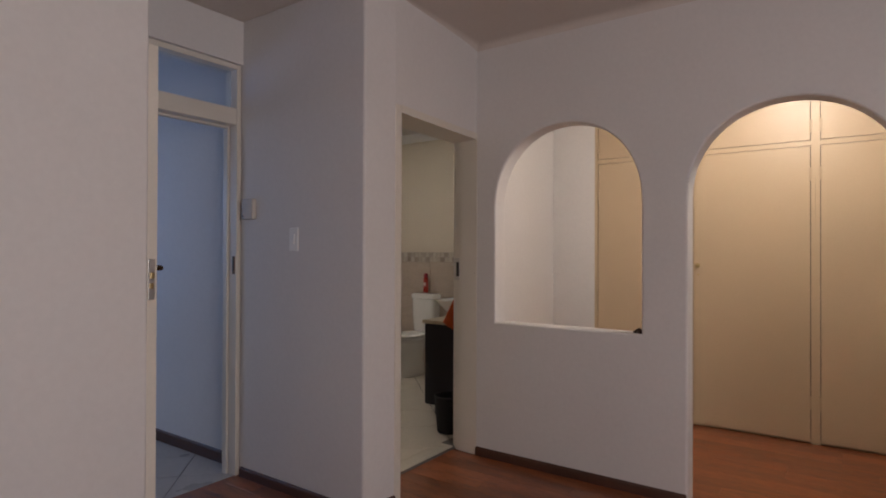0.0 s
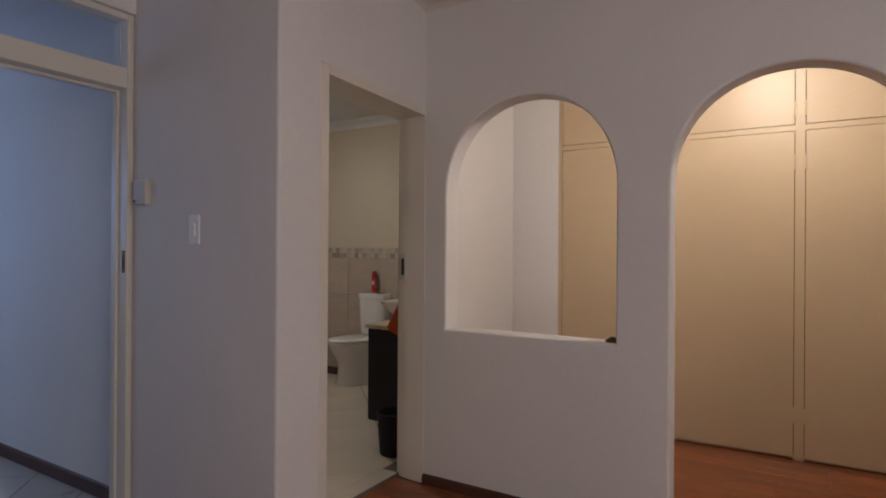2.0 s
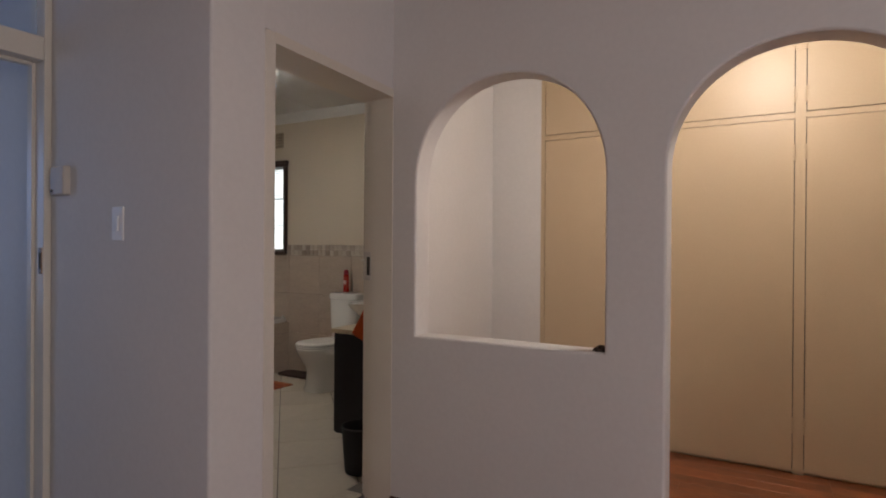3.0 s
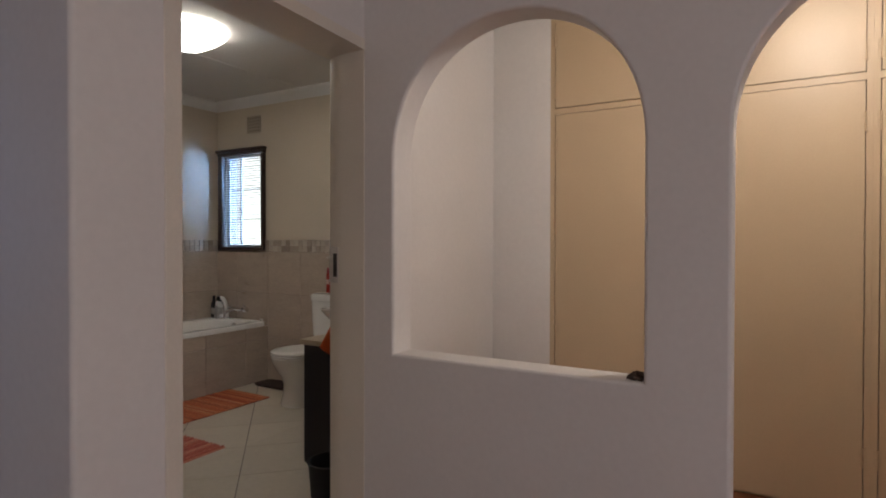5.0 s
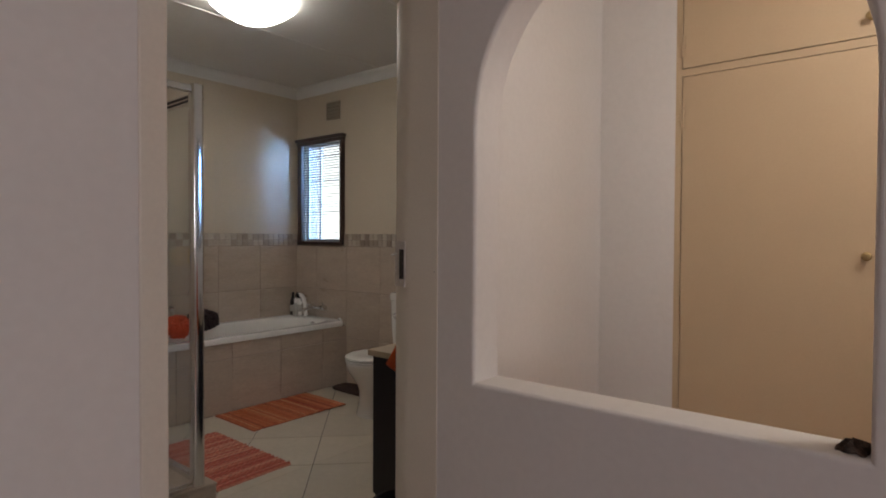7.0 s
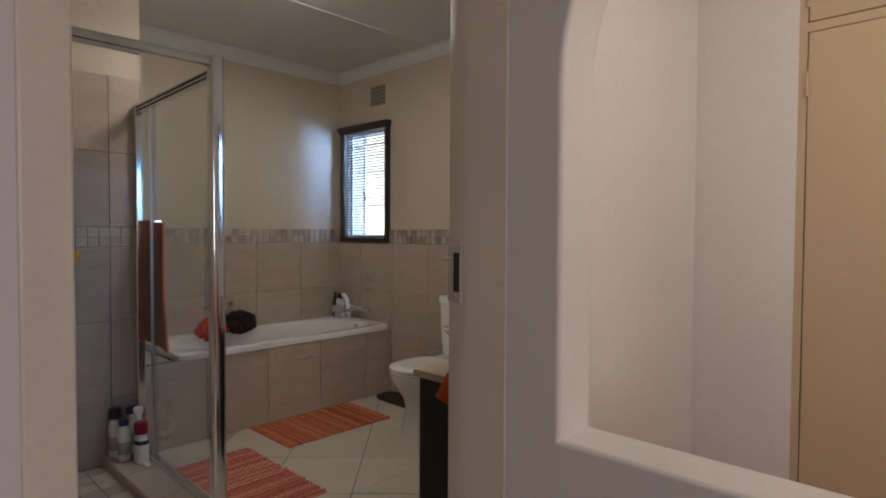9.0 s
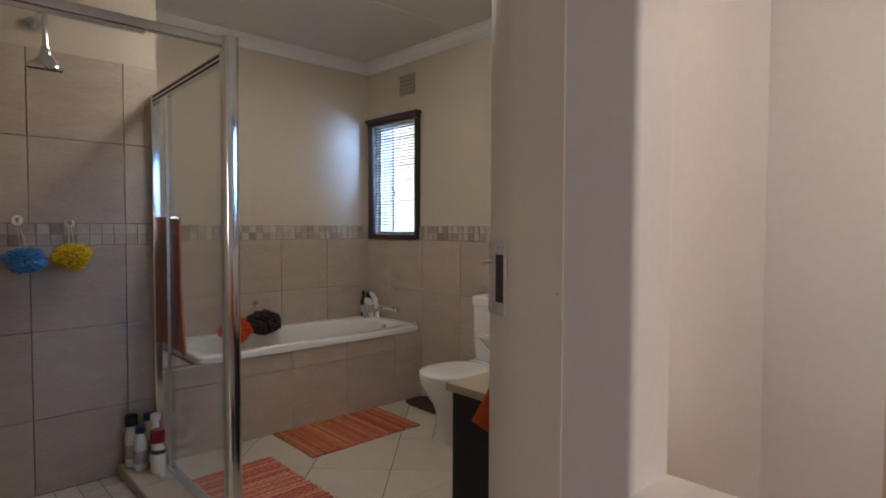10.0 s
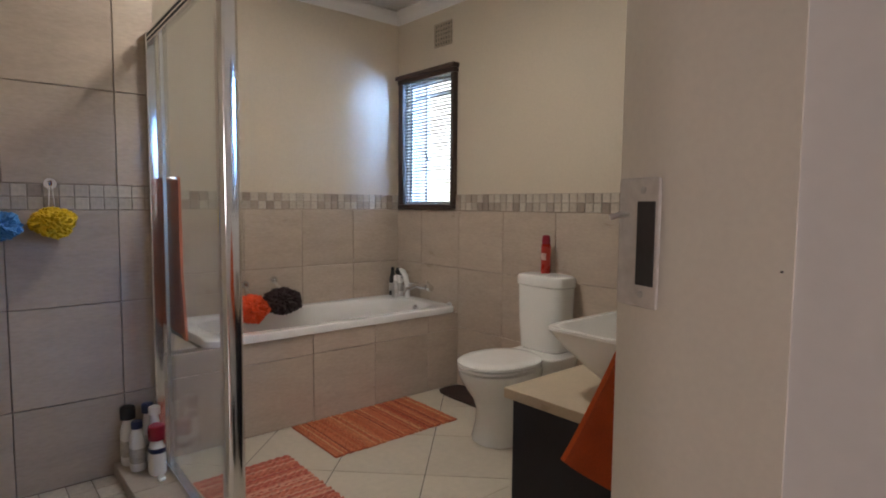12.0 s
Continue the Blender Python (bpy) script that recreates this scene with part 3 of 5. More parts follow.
bmesh.ops.rotate(bm, verts=bm.verts, cent=(-2.622, 0, 0), matrix=Matrix.Rotation(radians(90), 3, "X"))
bmesh.ops.translate(bm, verts=bm.verts, vec=(0, 2.1685, 1.498))
part("button", bm, BLACKPL, ic, "dark button")

# broken plaster on the sill's corner
bm = bmesh.new()
bmesh.ops.create_icosphere(bm, subdivisions=4, radius=0.026, matrix=Matrix.Translation((-0.729, 3.338, 0.864)) @ Matrix.Diagonal((1.15, 1.0, 0.5, 1)))
for v in bm.verts:
    v.co += Vector((noise.noise(v.co * 60), noise.noise(v.co * 60 + Vector((5, 0, 0))), 0.8 * noise.noise(v.co * 90))) * 0.016
chip = part("plaster_chip", bm, material("dark_broken_plaster", (0.10, 0.07, 0.055), 0.95, 0.4, 60, 260, 0.3))
tagged(chip, "dark chipped patch of broken plaster on the sill", "damage")


# ---- fitted cupboards ----
def cupboard(x0, x1, top_of_thing, name, label):
    """A pair of tall doors under a pair of short doors, in a cream frame."""
    ob = thing(name, ((x0 + x1) / 2, 4.9, 0), label, "cupboard", "fitted cupboards")
    bm = box((x0, 4.812, 0.0), (x1, 5.355, 0.018))
    add_box(bm, (x0, 5.34, 0.018), (x1, 5.355, CEIL))
    part("carcass", bm, CREAM, ob)
    return ob


def cupboard_door(ob, xa, xb, za, zb, hinge_x, heights, knob_x=None, knob_z=1.205, keyhole=False):
    d = part("door", box((xa, 4.787, za), (xb, 4.809, zb), 0.0012), CREAM, ob)
    for z in heights:
        h = box((hinge_x - 0.012, 4.7845, z - 0.045), (hinge_x + 0.012, 4.790, z + 0.045), 0.0015)
        add_tube(h, [(hinge_x, 4.784, z - 0.046), (hinge_x, 4.784, z + 0.046)], 0.0042, 8)
        part("hinge", h, CREAM, d, "painted-over butt hinge")
    if knob_x:
        bm = lathe(0, 0, [(0.012, 0.0), (0.009, 0.006), (0.008, 0.018), (0.015, 0.026), (0.018, 0.034), (0.015, 0.041), (0.006, 0.044)], 16)
        bmesh.ops.rotate(bm, verts=bm.verts, cent=(0, 0, 0), matrix=Matrix.Rotation(radians(90), 3, "X"))
        bmesh.ops.translate(bm, verts=bm.verts, vec=(knob_x, 4.787, knob_z))
        part("knob", bm, BRASS, d, "worn brass knob")
        if keyhole:
            bm = lathe(0, 0, [(0.007, 0.0), (0.007, 0.003), (0.002, 0.0032)], 12)
            bmesh.ops.rotate(bm, verts=bm.verts, cent=(0, 0, 0), matrix=Matrix.Rotation(radians(90), 3, "X"))
            bmesh.ops.translate(bm, verts=bm.verts, vec=(knob_x, 4.787, 1.137))
            part("keyhole", bm, BRASS, d, "brass keyhole")
    return d


BAYS = [(-1.522, 0.025, -1.490, -0.7475, -0.005), (0.0252, 1.60, 0.056, 0.80, 1.545)]
for x0, x1, a, m_, b in BAYS:
    cup = cupboard(x0, x1, CEIL, "cupboard", "tall cream enamelled fitted cupboard with closed plain doors")
    part("stile", box((x0, 4.790, 0.0), (a - 0.0042, 4.830, CEIL)), CREAM, cup)
    part("stile", box((b + 0.0042, 4.790, 0.0), (x1, 4.830, CEIL)), CREAM, cup)
    part("rail", box((a - 0.0041, 4.790, 2.0345), (b + 0.0041, 4.830, 2.0685)), CREAM, cup)
    part("rail", box((a - 0.0041, 4.790, 2.575), (b + 0.0041, 4.830, CEIL)), CREAM, cup)
    # Sheet whose dark colour puts shade into the gaps round the doors
    part("backing", box((a - 0.0044, 4.832, 0.019), (b + 0.0044, 4.84, CEIL - 0.001)), SHADESCREW, cup, "dark sheet painted as the shade in the door gaps")
    cupboard_door(cup, a, m_ - 0.0018, 0.020, 2.0305, a - 0.002, (0.28, 1.84), m_ - 0.032)
    cupboard_door(cup, m_ + 0.0018, b, 0.020, 2.0305, b + 0.002, (0.28, 1.84), m_ + 0.032, 1.205, True)
    cupboard_door(cup, a, m_ - 0.0018, 2.0725, 2.572, a - 0.002, (2.17, 2.47), m_ - 0.032, 2.145)
    cupboard_door(cup, m_ + 0.0018, b, 2.0725, 2.572, b + 0.002, (2.17, 2.47), m_ + 0.032, 2.145)
structure("wall_dressing_east", box((1.601, 4.787, 0), (2.499, 5.355, CEIL)), PLASTER, "plain wall beside the cupboards", "wall")

lamp = thing("ceiling_light", (-0.12, 3.80, CEIL), "lit opal ceiling light in the dressing space", "ceiling light")
part("base", lathe(-0.12, 3.78, [(0.10, CEIL), (0.10, CEIL - 0.012), (0.09, CEIL - 0.016)], 24), WHITEPL, lamp)
part("diffuser", lathe(-0.12, 3.78, [(0.092, CEIL - 0.016), (0.085, CEIL - 0.03), (0.06, CEIL - 0.044), (0.01, CEIL - 0.05)], 24), BULBGLOW, lamp, "lit opal glass")


# ---- bathroom ----
# window with its blind
win = thing("window_1", (-4.705, 5.35, 1.225), "small steel window with a clear pane over the bathtub", "window")
win["kind"] = "structure"
WX0, WX1, WZ0, WZ1 = -4.975, -4.435, 1.225, 2.11
for lo, hi in (((WX0, 5.300, WZ0), (WX0 + 0.035, 5.328, WZ1)), ((WX1 - 0.035, 5.300, WZ0), (WX1, 5.328, WZ1)),
               ((WX0 + 0.036, 5.300, WZ0), (WX1 - 0.036, 5.328, WZ0 + 0.03)), ((WX0 + 0.036, 5.300, WZ1 - 0.03), (WX1 - 0.036, 5.328, WZ1))):
    part("window_frame", box(lo, hi, 0.003), WINSTEEL, win)
part("mullion", box((-4.792, 5.301, WZ0 + 0.031), (-4.772, 5.327, WZ1 - 0.031), 0.003), WINSTEEL, win)
for z in (1.50, 1.78, 2.0):
    part("burglar_bar", tube([(WX0 + 0.03, 5.336, z), (WX1 - 0.03, 5.336, z)], 0.006, 8), WINSTEEL, win)
for x0, x1, mat, text in ((WX0 + 0.03, -4.783, OBSCURE, "obscured glass pane"), (-4.781, WX1 - 0.03, PANE, "clear pane")):
    pane = part("pane", box((x0, 5.311, WZ0 + 0.025), (x1, 5.315, WZ1 - 0.025)), mat, win, text, False)
    pane.visible_shadow = False
part("handle", tube([(-4.782, 5.300, 1.60), (-4.782, 5.292, 1.60), (-4.775, 5.289, 1.595), (-4.74, 5.288, 1.545)], 0.006, 8), BLACKPL, win, "dark window catch")
structure("window_sill", box((WX0 + 0.001, 5.283, WZ0 - 0.01), (WX1 - 0.001, 5.2995, WZ0 + 0.004), 0.002), WINSTEEL, "narrow inner window sill", "window sill")

blind = thing("venetian_blind", (-4.732, 5.25, 1.205), "dark brown framed venetian blind with open slats", "blind")
part("side_post", box((-5.040, 5.243, 1.228), (-4.985, 5.281, 2.10), 0.004), BLINDWOOD, blind)
part("side_post", box((-4.458, 5.243, 1.228), (-4.425, 5.281, 2.10), 0.004), BLINDWOOD, blind)
part("bottom_rail", box((-5.040, 5.240, 1.203), (-4.425, 5.281, 1.229), 0.004), BLINDWOOD, blind)
head = box((-5.045, 5.238, 2.10), (-4.42, 5.281, 2.135), 0.004)
add_box(head, (-5.055, 5.222, 2.130), (-4.410, 5.281, 2.160), 0.007, 3)
part("head_rail", head, BLINDWOOD, blind)
bm = bmesh.new()
add_rings(bm, [[Vector((x, 0.0125 * math.cos(u), 0.0022 * math.sin(u))) for u in [math.pi * i / 5 for i in range(6)]] + [Vector((x, 0.0125 * math.cos(u), 0.0022 * math.sin(u) - 0.0006)) for u in [math.pi * i / 5 for i in range(5, -1, -1)]] for x in (-0.262, 0.262)])
me = bpy.data.meshes.new("slat")
bm.to_mesh(me)
bm.free()
me.materials.append(SLAT)
for i in range(38):
    ob = new("slat", me)
    ob.parent = blind
    ob.location = Vector((-4.7215, 5.262, 1.243 + i * 0.0226)) - blind.location
    ob.rotation_euler = (radians(-13 + 2.5 * math.sin(i * 1.7)), 0, 0)
for x in (-4.90, -4.54):
    part("ladder_cord", tube([(x, 5.2485, 1.23), (x, 5.2485, 2.10)], 0.0012, 6), CORD, blind)

backdrop = structure("backdrop", box((-10.5, 7.2, -0.2), (-2.4, 7.25, 4.2)), OUTSIDE, "bright sunlit garden haze outside the window", "backdrop")

# air brick
vent = thing("air_vent", (-4.577, 5.28, 2.375), "small beige clay air brick in the wall", "vent")
# No holes are cut: this sheet's dark colour is their shade
part("backing", box((-4.661, 5.2795, 2.298), (-4.493, 5.283, 2.452)), SHADESCREW, vent, "dark sheet painted as the shade in the vent holes")
for i in range(7):
    x = -4.667 + i * 0.0265
    part("upright", box((x, 5.272, 2.297), (x + 0.0125, 5.2797, 2.453), 0.0015), VENT, vent)
for i in range(6):
    z = 2.297 + i * 0.0292
    part("slat", box((-4.668, 5.2745, z), (-4.486, 5.2795, z + 0.0125), 0.0015), VENT, vent)

# ceiling light
dome = thing("ceiling_light", (-3.60, 3.86, CEIL), "round lit opal dome light on the bathroom ceiling", "ceiling light")
part("base", lathe(-3.60, 3.86, [(0.17, CEIL), (0.17, CEIL - 0.012), (0.165, CEIL - 0.016)], 40), WHITEPL, dome)
part("diffuser", lathe(-3.60, 3.86, [(0.205, CEIL - 0.016), (0.236, CEIL - 0.026), (0.240, CEIL - 0.032), (0.225, CEIL - 0.046), (0.17, CEIL - 0.084), (0.11, CEIL - 0.116), (0.05, CEIL - 0.134), (0.01, CEIL - 0.137)], 40), DOME, dome, "glowing opal diffuser")

# bathtub with its tiled front
tub = thing("bathtub", (-4.735, 4.445, BFLOOR), "white acrylic bathtub set behind a tiled front", "bathtub")
TX0, TX1, TY0, TY1, TZ = -5.078, -4.382, 3.622, 5.268, 0.556
cx, cy, a, b = (TX0 + TX1) / 2, (TY0 + TY1) / 2, (TX1 - TX0) / 2, (TY1 - TY0) / 2
rings = [oval(cx, cy, TZ - 0.045, a - 0.012, b - 0.004, 14, 64), oval(cx, cy, TZ - 0.042, a, b, 14, 64), oval(cx, cy, TZ - 0.012, a, b, 14, 64), oval(cx, cy, TZ - 0.002, a - 0.006, b - 0.006, 12, 64), oval(cx, cy, TZ, a - 0.016, b - 0.016, 10, 64),
         oval(cx, cy, TZ - 0.002, a - 0.062, b - 0.075, 5, 64), oval(cx, cy, TZ - 0.018, a - 0.078, b - 0.095, 4.5, 64), oval(cx, cy, TZ - 0.15, a - 0.095, b - 0.13, 4, 64), oval(cx, cy, TZ - 0.32, a - 0.12, b - 0.19, 3.6, 64), oval(cx, cy, TZ - 0.385, a - 0.17, b - 0.27, 3, 64), oval(cx, cy, TZ - 0.40, a - 0.26, b - 0.45, 2.5, 64)]
part("shell", add_rings(bmesh.new(), rings, False, True), ACRYLIC, tub)
part("overflow", tube([(-4.712, 5.166, 0.506), (-4.712, 5.148, 0.503)], 0.021, 16), CHROME, tub, "chrome overflow plate")
part("drain", lathe(-4.73, 4.95, [(0.03, TZ - 0.402), (0.03, TZ - 0.392), (0.01, TZ - 0.391)], 14), CHROME, tub)
mixer = thing("bath_mixer", (-4.78, 5.27, 0.60), "chrome wall-mounted bath mixer with spout", "tap")
part("body", tube([(-4.86, 5.215, 0.615), (-4.66, 5.215, 0.615)], 0.019, 14), CHROME, mixer)
part("wall_pipe", tube([(-4.83, 5.27, 0.615), (-4.83, 5.215, 0.615)], 0.014, 12), CHROME, mixer)
part("wall_pipe", tube([(-4.69, 5.27, 0.615), (-4.69, 5.215, 0.615)], 0.014, 12), CHROME, mixer)
part("spout", tube([(-4.76, 5.215, 0.612), (-4.76, 5.17, 0.610), (-4.76, 5.11, 0.600), (-4.76, 5.095, 0.585)], 0.013, 12), CHROME, mixer)
for x, s in ((-4.88, -1), (-4.64, 1)):
    part("tap_handle", tube([(x, 5.215, 0.615), (x + s * 0.018, 5.215, 0.615), (x + s * 0.03, 5.215, 0.618)], 0.024, 12), CHROME, mixer)
    part("lever", tube([(x + s * 0.02, 5.21, 0.635), (x + s * 0.026, 5.18, 0.668)], 0.006, 8), CHROME, mixer)
mixer.location.z += 0.035
plug = thing("bath_plug_chain", (-4.45, 5.20, TZ), "small dark bath plug on the rim", "plug")
part("stopper", lathe(-4.43, 5.225, [(0.016, TZ), (0.019, TZ + 0.01), (0.012, TZ + 0.016), (0.004, TZ + 0.022)], 12), STEEL, plug)

# tiled fronts and ledge
structure("bath_front", box((-4.45, SHY, BFLOOR - 0.004), (-4.402, 5.281, 0.5105)), GROUT, "tiled front of the bathtub", "bath panel")
structure("bath_ledge", box((-5.09, SHY + 0.002, BFLOOR - 0.004), (-4.451, 3.60, 0.512)), GROUT, "tiled ledge at the head of the bathtub", "ledge")


def bottle(name, x, y, z, r, h, body, cap, label, cap_h=0.04, n=2.6, sq=0.8, wide=0.48, band=(0.2, 0.55), ink=None):
    ob = thing(name, (x, y, z), label, "bottle", "toiletries")
    part("body", add_rings(bmesh.new(), [oval(x, y, z, r * 0.9, r * 0.9 * sq, n, 20), oval(x, y, z + 0.006, r, r * sq, n, 20), oval(x, y, z + h * 0.72, r, r * sq, n, 20), oval(x, y, z + h * 0.86, r * 0.8, r * 0.8 * sq, n, 20), oval(x, y, z + h, r * 0.42, r * 0.42, 2, 20)]), body, ob)
    part("cap", lathe(x, y, [(r * wide * 0.97, z + h), (r * wide, z + h + cap_h * 0.7), (r * wide * 0.94, z + h + cap_h * 0.92), (r * wide * 0.7, z + h + cap_h)], 14), cap, ob)
    part("label", add_rings(bmesh.new(), [oval(x, y, z + h * band[0], r * 1.012, r * 1.015 * sq, n, 20), oval(x, y, z + h * band[1], r * 1.012, r * 1.015 * sq, n, 20)], False, False), ink or material(name + "_label", (0.55, 0.53, 0.50), 0.4, 0.15, 30, 80, 0.0), ob, "pale printed label")
    return ob


bottle("shampoo_bottle", -5.02, 5.18, TZ, 0.027, 0.17, BLACKPL, BLACKPL, "dark shampoo bottle on the bathtub rim")
bottle("lotion_bottle", -4.965, 5.205, TZ, 0.030, 0.175, WHITEPL, BLACKPL, "white lotion bottle with a dark cap on the bathtub rim", 0.03)
bottle("soap_bottle", -4.93, 5.14, TZ, 0.026, 0.12, STEEL, WHITEPL, "grey soap bottle on the bathtub rim")
sprayer = thing("hand_shower", (-4.885, 5.20, TZ), "white curved hand shower standing on the bathtub rim", "hand shower")
part("grip", tube([(-4.868, 5.205, TZ), (-4.868, 5.2, TZ + 0.09), (-4.880, 5.195, TZ + 0.155), (-4.905, 5.19, TZ + 0.185), (-4.935, 5.185, TZ + 0.19)], 0.019, 12), WHITEPL, sprayer)
part("rose", tube([(-4.935, 5.185, TZ + 0.20), (-4.95, 5.18, TZ + 0.168)], 0.028, 14), BLACKPL, sprayer)


def puff(name, hook, centre, r, mat, label, seed):
    """A ruffled mesh sponge hanging by a cord from a hook on the tiled wall."""
    ob = thing(name, centre, label, "bath sponge", "bath sponges")
    bm = bmesh.new()
    c = Vector(centre)
    bmesh.ops.create_icosphere(bm, subdivisions=5, radius=1.0)
    shift_ = Vector((seed * 3.1, seed * 1.7, 0))
    for v in bm.verts:
        d = v.co.normalized()
        ridge = 1 - abs(noise.noise(d * 3.4 + shift_)) * 2.2
        fine_ = 1 - abs(noise.noise(d * 8.0 + shift_ * 2)) * 2.0
        lump = noise.noise(d * 1.4 + shift_)
        q = r * (0.72 + 0.24 * ridge + 0.12 * fine_ + 0.22 * lump)
        v.co = c + Vector((d.x * q, d.y * q, d.z * q * 0.74))
    part("mesh_ball", bm, mat, ob)
    hx = Vector(hook)
    part("cord", tube([c + Vector((0, -0.012, r * 0.4)), hx + Vector((0.022, -0.004, -0.01))], 0.0022, 6), CORD, ob)
    part("cord", tube([c + Vector((0, 0.012, r * 0.4)), hx + Vector((0.022, 0.004, -0.01))], 0.0022, 6), CORD, ob)
    hk = thing("wall_hook", hook, "round chrome suction hook on the tiles", "hook", "suction hooks")
    part("cup", tube([hx + Vector((0.001, 0, 0)), hx + Vector((0.008, 0, 0)), hx + Vector((0.014, 0, 0))], 0.022, 16), CHROME, hk)
    part("peg", tube([hx + Vector((0.013, 0, 0)), hx + Vector((0.026, 0, -0.004)), hx + Vector((0.034, 0, 0.010))], 0.0055, 8), CHROME, hk)
    return ob


SW = SHX
puff("bath_sponge", (SW, 3.008, 1.298), (SW + 0.07, 3.005, 1.146), 0.080, YELLOW, "yellow ruffled mesh sponge hanging by a cord", 3)
puff("bath_sponge", (SW, 2.812, 1.310), (SW + 0.07, 2.830, 1.136), 0.078, BLUE, "blue ruffled mesh sponge hanging by a cord", 4)
puff("bath_sponge", (-5.079, 4.085, 0.718), (-4.965, 4.085, 0.578), 0.112, REDPUFF, "bright orange ruffled mesh sponge hanging over the bathtub", 5)
puff("bath_sponge", (-5.079, 4.275, 0.735), (-4.965, 4.285, 0.610), 0.118, DARKPUFF, "dark brown ruffled mesh sponge hanging over the bathtub", 6)

# shower
SY, SXF, PY = 3.340, -3.232, 3.322
KERB, KY0, KY1, KX0, KX1 = 0.10, 3.205, 3.392, -3.40, -3.200
bm = box((SHX - 0.01, KY0, BFLOOR - 0.004), (KX1, KY1, KERB - 0.006), 0.002)
add_box(bm, (KX0, 2.461, BFLOOR - 0.004), (KX1, KY0 - 0.001, KERB - 0.006), 0.002)
kerb = structure("shower_kerb", bm, GROUT, "low tiled shower kerb", "kerb")
shower_floor = structure("floor_shower", box((SHX - 0.01, 2.461, BFLOOR - 0.004), (KX0 - 0.001, KY0 - 0.001, 0.046)), GROUT, "shower floor of small beige tiles", "floor")

def lean(bm):
    """The side panel runs slightly askew: 4 cm farther out at the wall than at the post."""
    for v in bm.verts:
        v.co.y += 0.042 * (SXF - v.co.x) / (SXF - SHX)
    return bm


scr = thing("shower_screen", (-3.8, SY, KERB), "chrome-framed clear glass shower enclosure, its front open", "shower screen")
part("wall_profile", lean(box((SHX, SY - 0.02, KERB), (SHX + 0.045, SY + 0.02, 1.945), 0.006, 3)), CHROME, scr)
bm = bmesh.new()
add_rings(bm, [oval(SXF, PY, z, 0.027, 0.030, 3.2, 24) for z in (KERB, 1.972)])
part("corner_post", bm, CHROME, scr)
for z in (1.903, 1.922, 1.942):
    part("top_rail", lean(box((SHX + 0.045, SY - 0.013, z - 0.004), (SXF - 0.02, SY + 0.013, z + 0.004), 0.002)), CHROME, scr)
# Added solid bar, coloured dark to give the shade between the rails
part("rail_core", lean(box((SHX + 0.045, SY - 0.006, 1.90), (SXF - 0.02, SY + 0.006, 1.944))), SHADESCREW, scr, "dark bar painted as the shade between the rails")
part("bottom_rail", lean(box((SHX + 0.045, SY - 0.017, KERB), (SXF - 0.02, SY + 0.017, KERB + 0.025), 0.003)), CHROME, scr)
part("door_stile", lean(box((SXF - 0.060, SY - 0.011, KERB + 0.026), (SXF - 0.040, SY + 0.004, 1.905), 0.003)), CHROME, scr)
part("door_stile", lean(box((-4.085, SY - 0.007, KERB + 0.026), (-4.078, SY + 0.006, 1.905), 0.001)), STEEL, scr)
for x0, x1, y in ((SHX + 0.04, -4.03, SY + 0.008), (-4.08, SXF - 0.045, SY - 0.004)):
    part("glass_panel", lean(box((x0, y - 0.0025, KERB + 0.02), (x1, y + 0.0025, 1.91))), GLASS, scr, "clear glass panel", False)
part("front_rail", box((SXF - 0.02, 2.461, 1.935), (SXF + 0.014, SY - 0.02, 1.966), 0.004), CHROME, scr)
part("front_rail", box((SXF - 0.014, 2.461, 1.920), (SXF + 0.004, SY - 0.30, 1.934), 0.002), CHROME, scr)
part("front_track", box((SXF - 0.02, 2.461, KERB), (SXF + 0.014, SY - 0.028, KERB + 0.018), 0.003), CHROME, scr)
for y, s in ((SY - 0.008, -1), (SY, 1)):
    part("knob", lean(tube([(SXF - 0.085, y, 1.005), (SXF - 0.085, y + s * 0.006, 1.005), (SXF - 0.085, y + s * 0.015, 1.005)], 0.0115, 14)), CHROME, scr, "chrome door knob")

head = thing("rain_shower", (-3.9, 2.87, 2.0), "round chrome rain shower head on a bent arm", "shower head")
part("arm", tube([(SHX, 2.89, 2.19), (-4.15, 2.885, 2.195), (-4.02, 2.88, 2.175), (-3.95, 2.875, 2.13), (-3.915, 2.87, 2.06), (-3.903, 2.87, 1.985)], 0.011, 12), CHROME, head)
part("wall_flange", tube([(SHX, 2.89, 2.19), (SHX + 0.012, 2.89, 2.19)], 0.03, 18), CHROME, head)
bm = lathe(-3.90, 2.868, [(0.013, 1.992), (0.019, 1.984), (0.019, 1.970), (0.026, 1.957), (0.044, 1.938), (0.060, 1.924), (0.064, 1.914), (0.062, 1.907), (0.02, 1.906)], 28)
bmesh.ops.rotate(bm, verts=bm.verts, cent=(-3.9, 2.868, 1.95), matrix=Matrix.Rotation(radians(12), 3, "Y"))
rose = part("rose", bm, CHROME, head)
bm = bmesh.new()
for r_, k_ in ((0.054, 16), (0.034, 10)):
    for i in range(k_):
        u = 2 * math.pi * i / k_
        add_tube(bm, [(-3.90 + r_ * math.cos(u), 2.868 + r_ * math.sin(u), 1.909), (-3.90 + r_ * math.cos(u), 2.868 + r_ * math.sin(u), 1.900)], 0.0045, 6)
bmesh.ops.rotate(bm, verts=bm.verts, cent=(-3.9, 2.868, 1.95), matrix=Matrix.Rotation(radians(12), 3, "Y"))
part("nozzles", bm, BLACKPL, rose, "dark rubber nozzles")

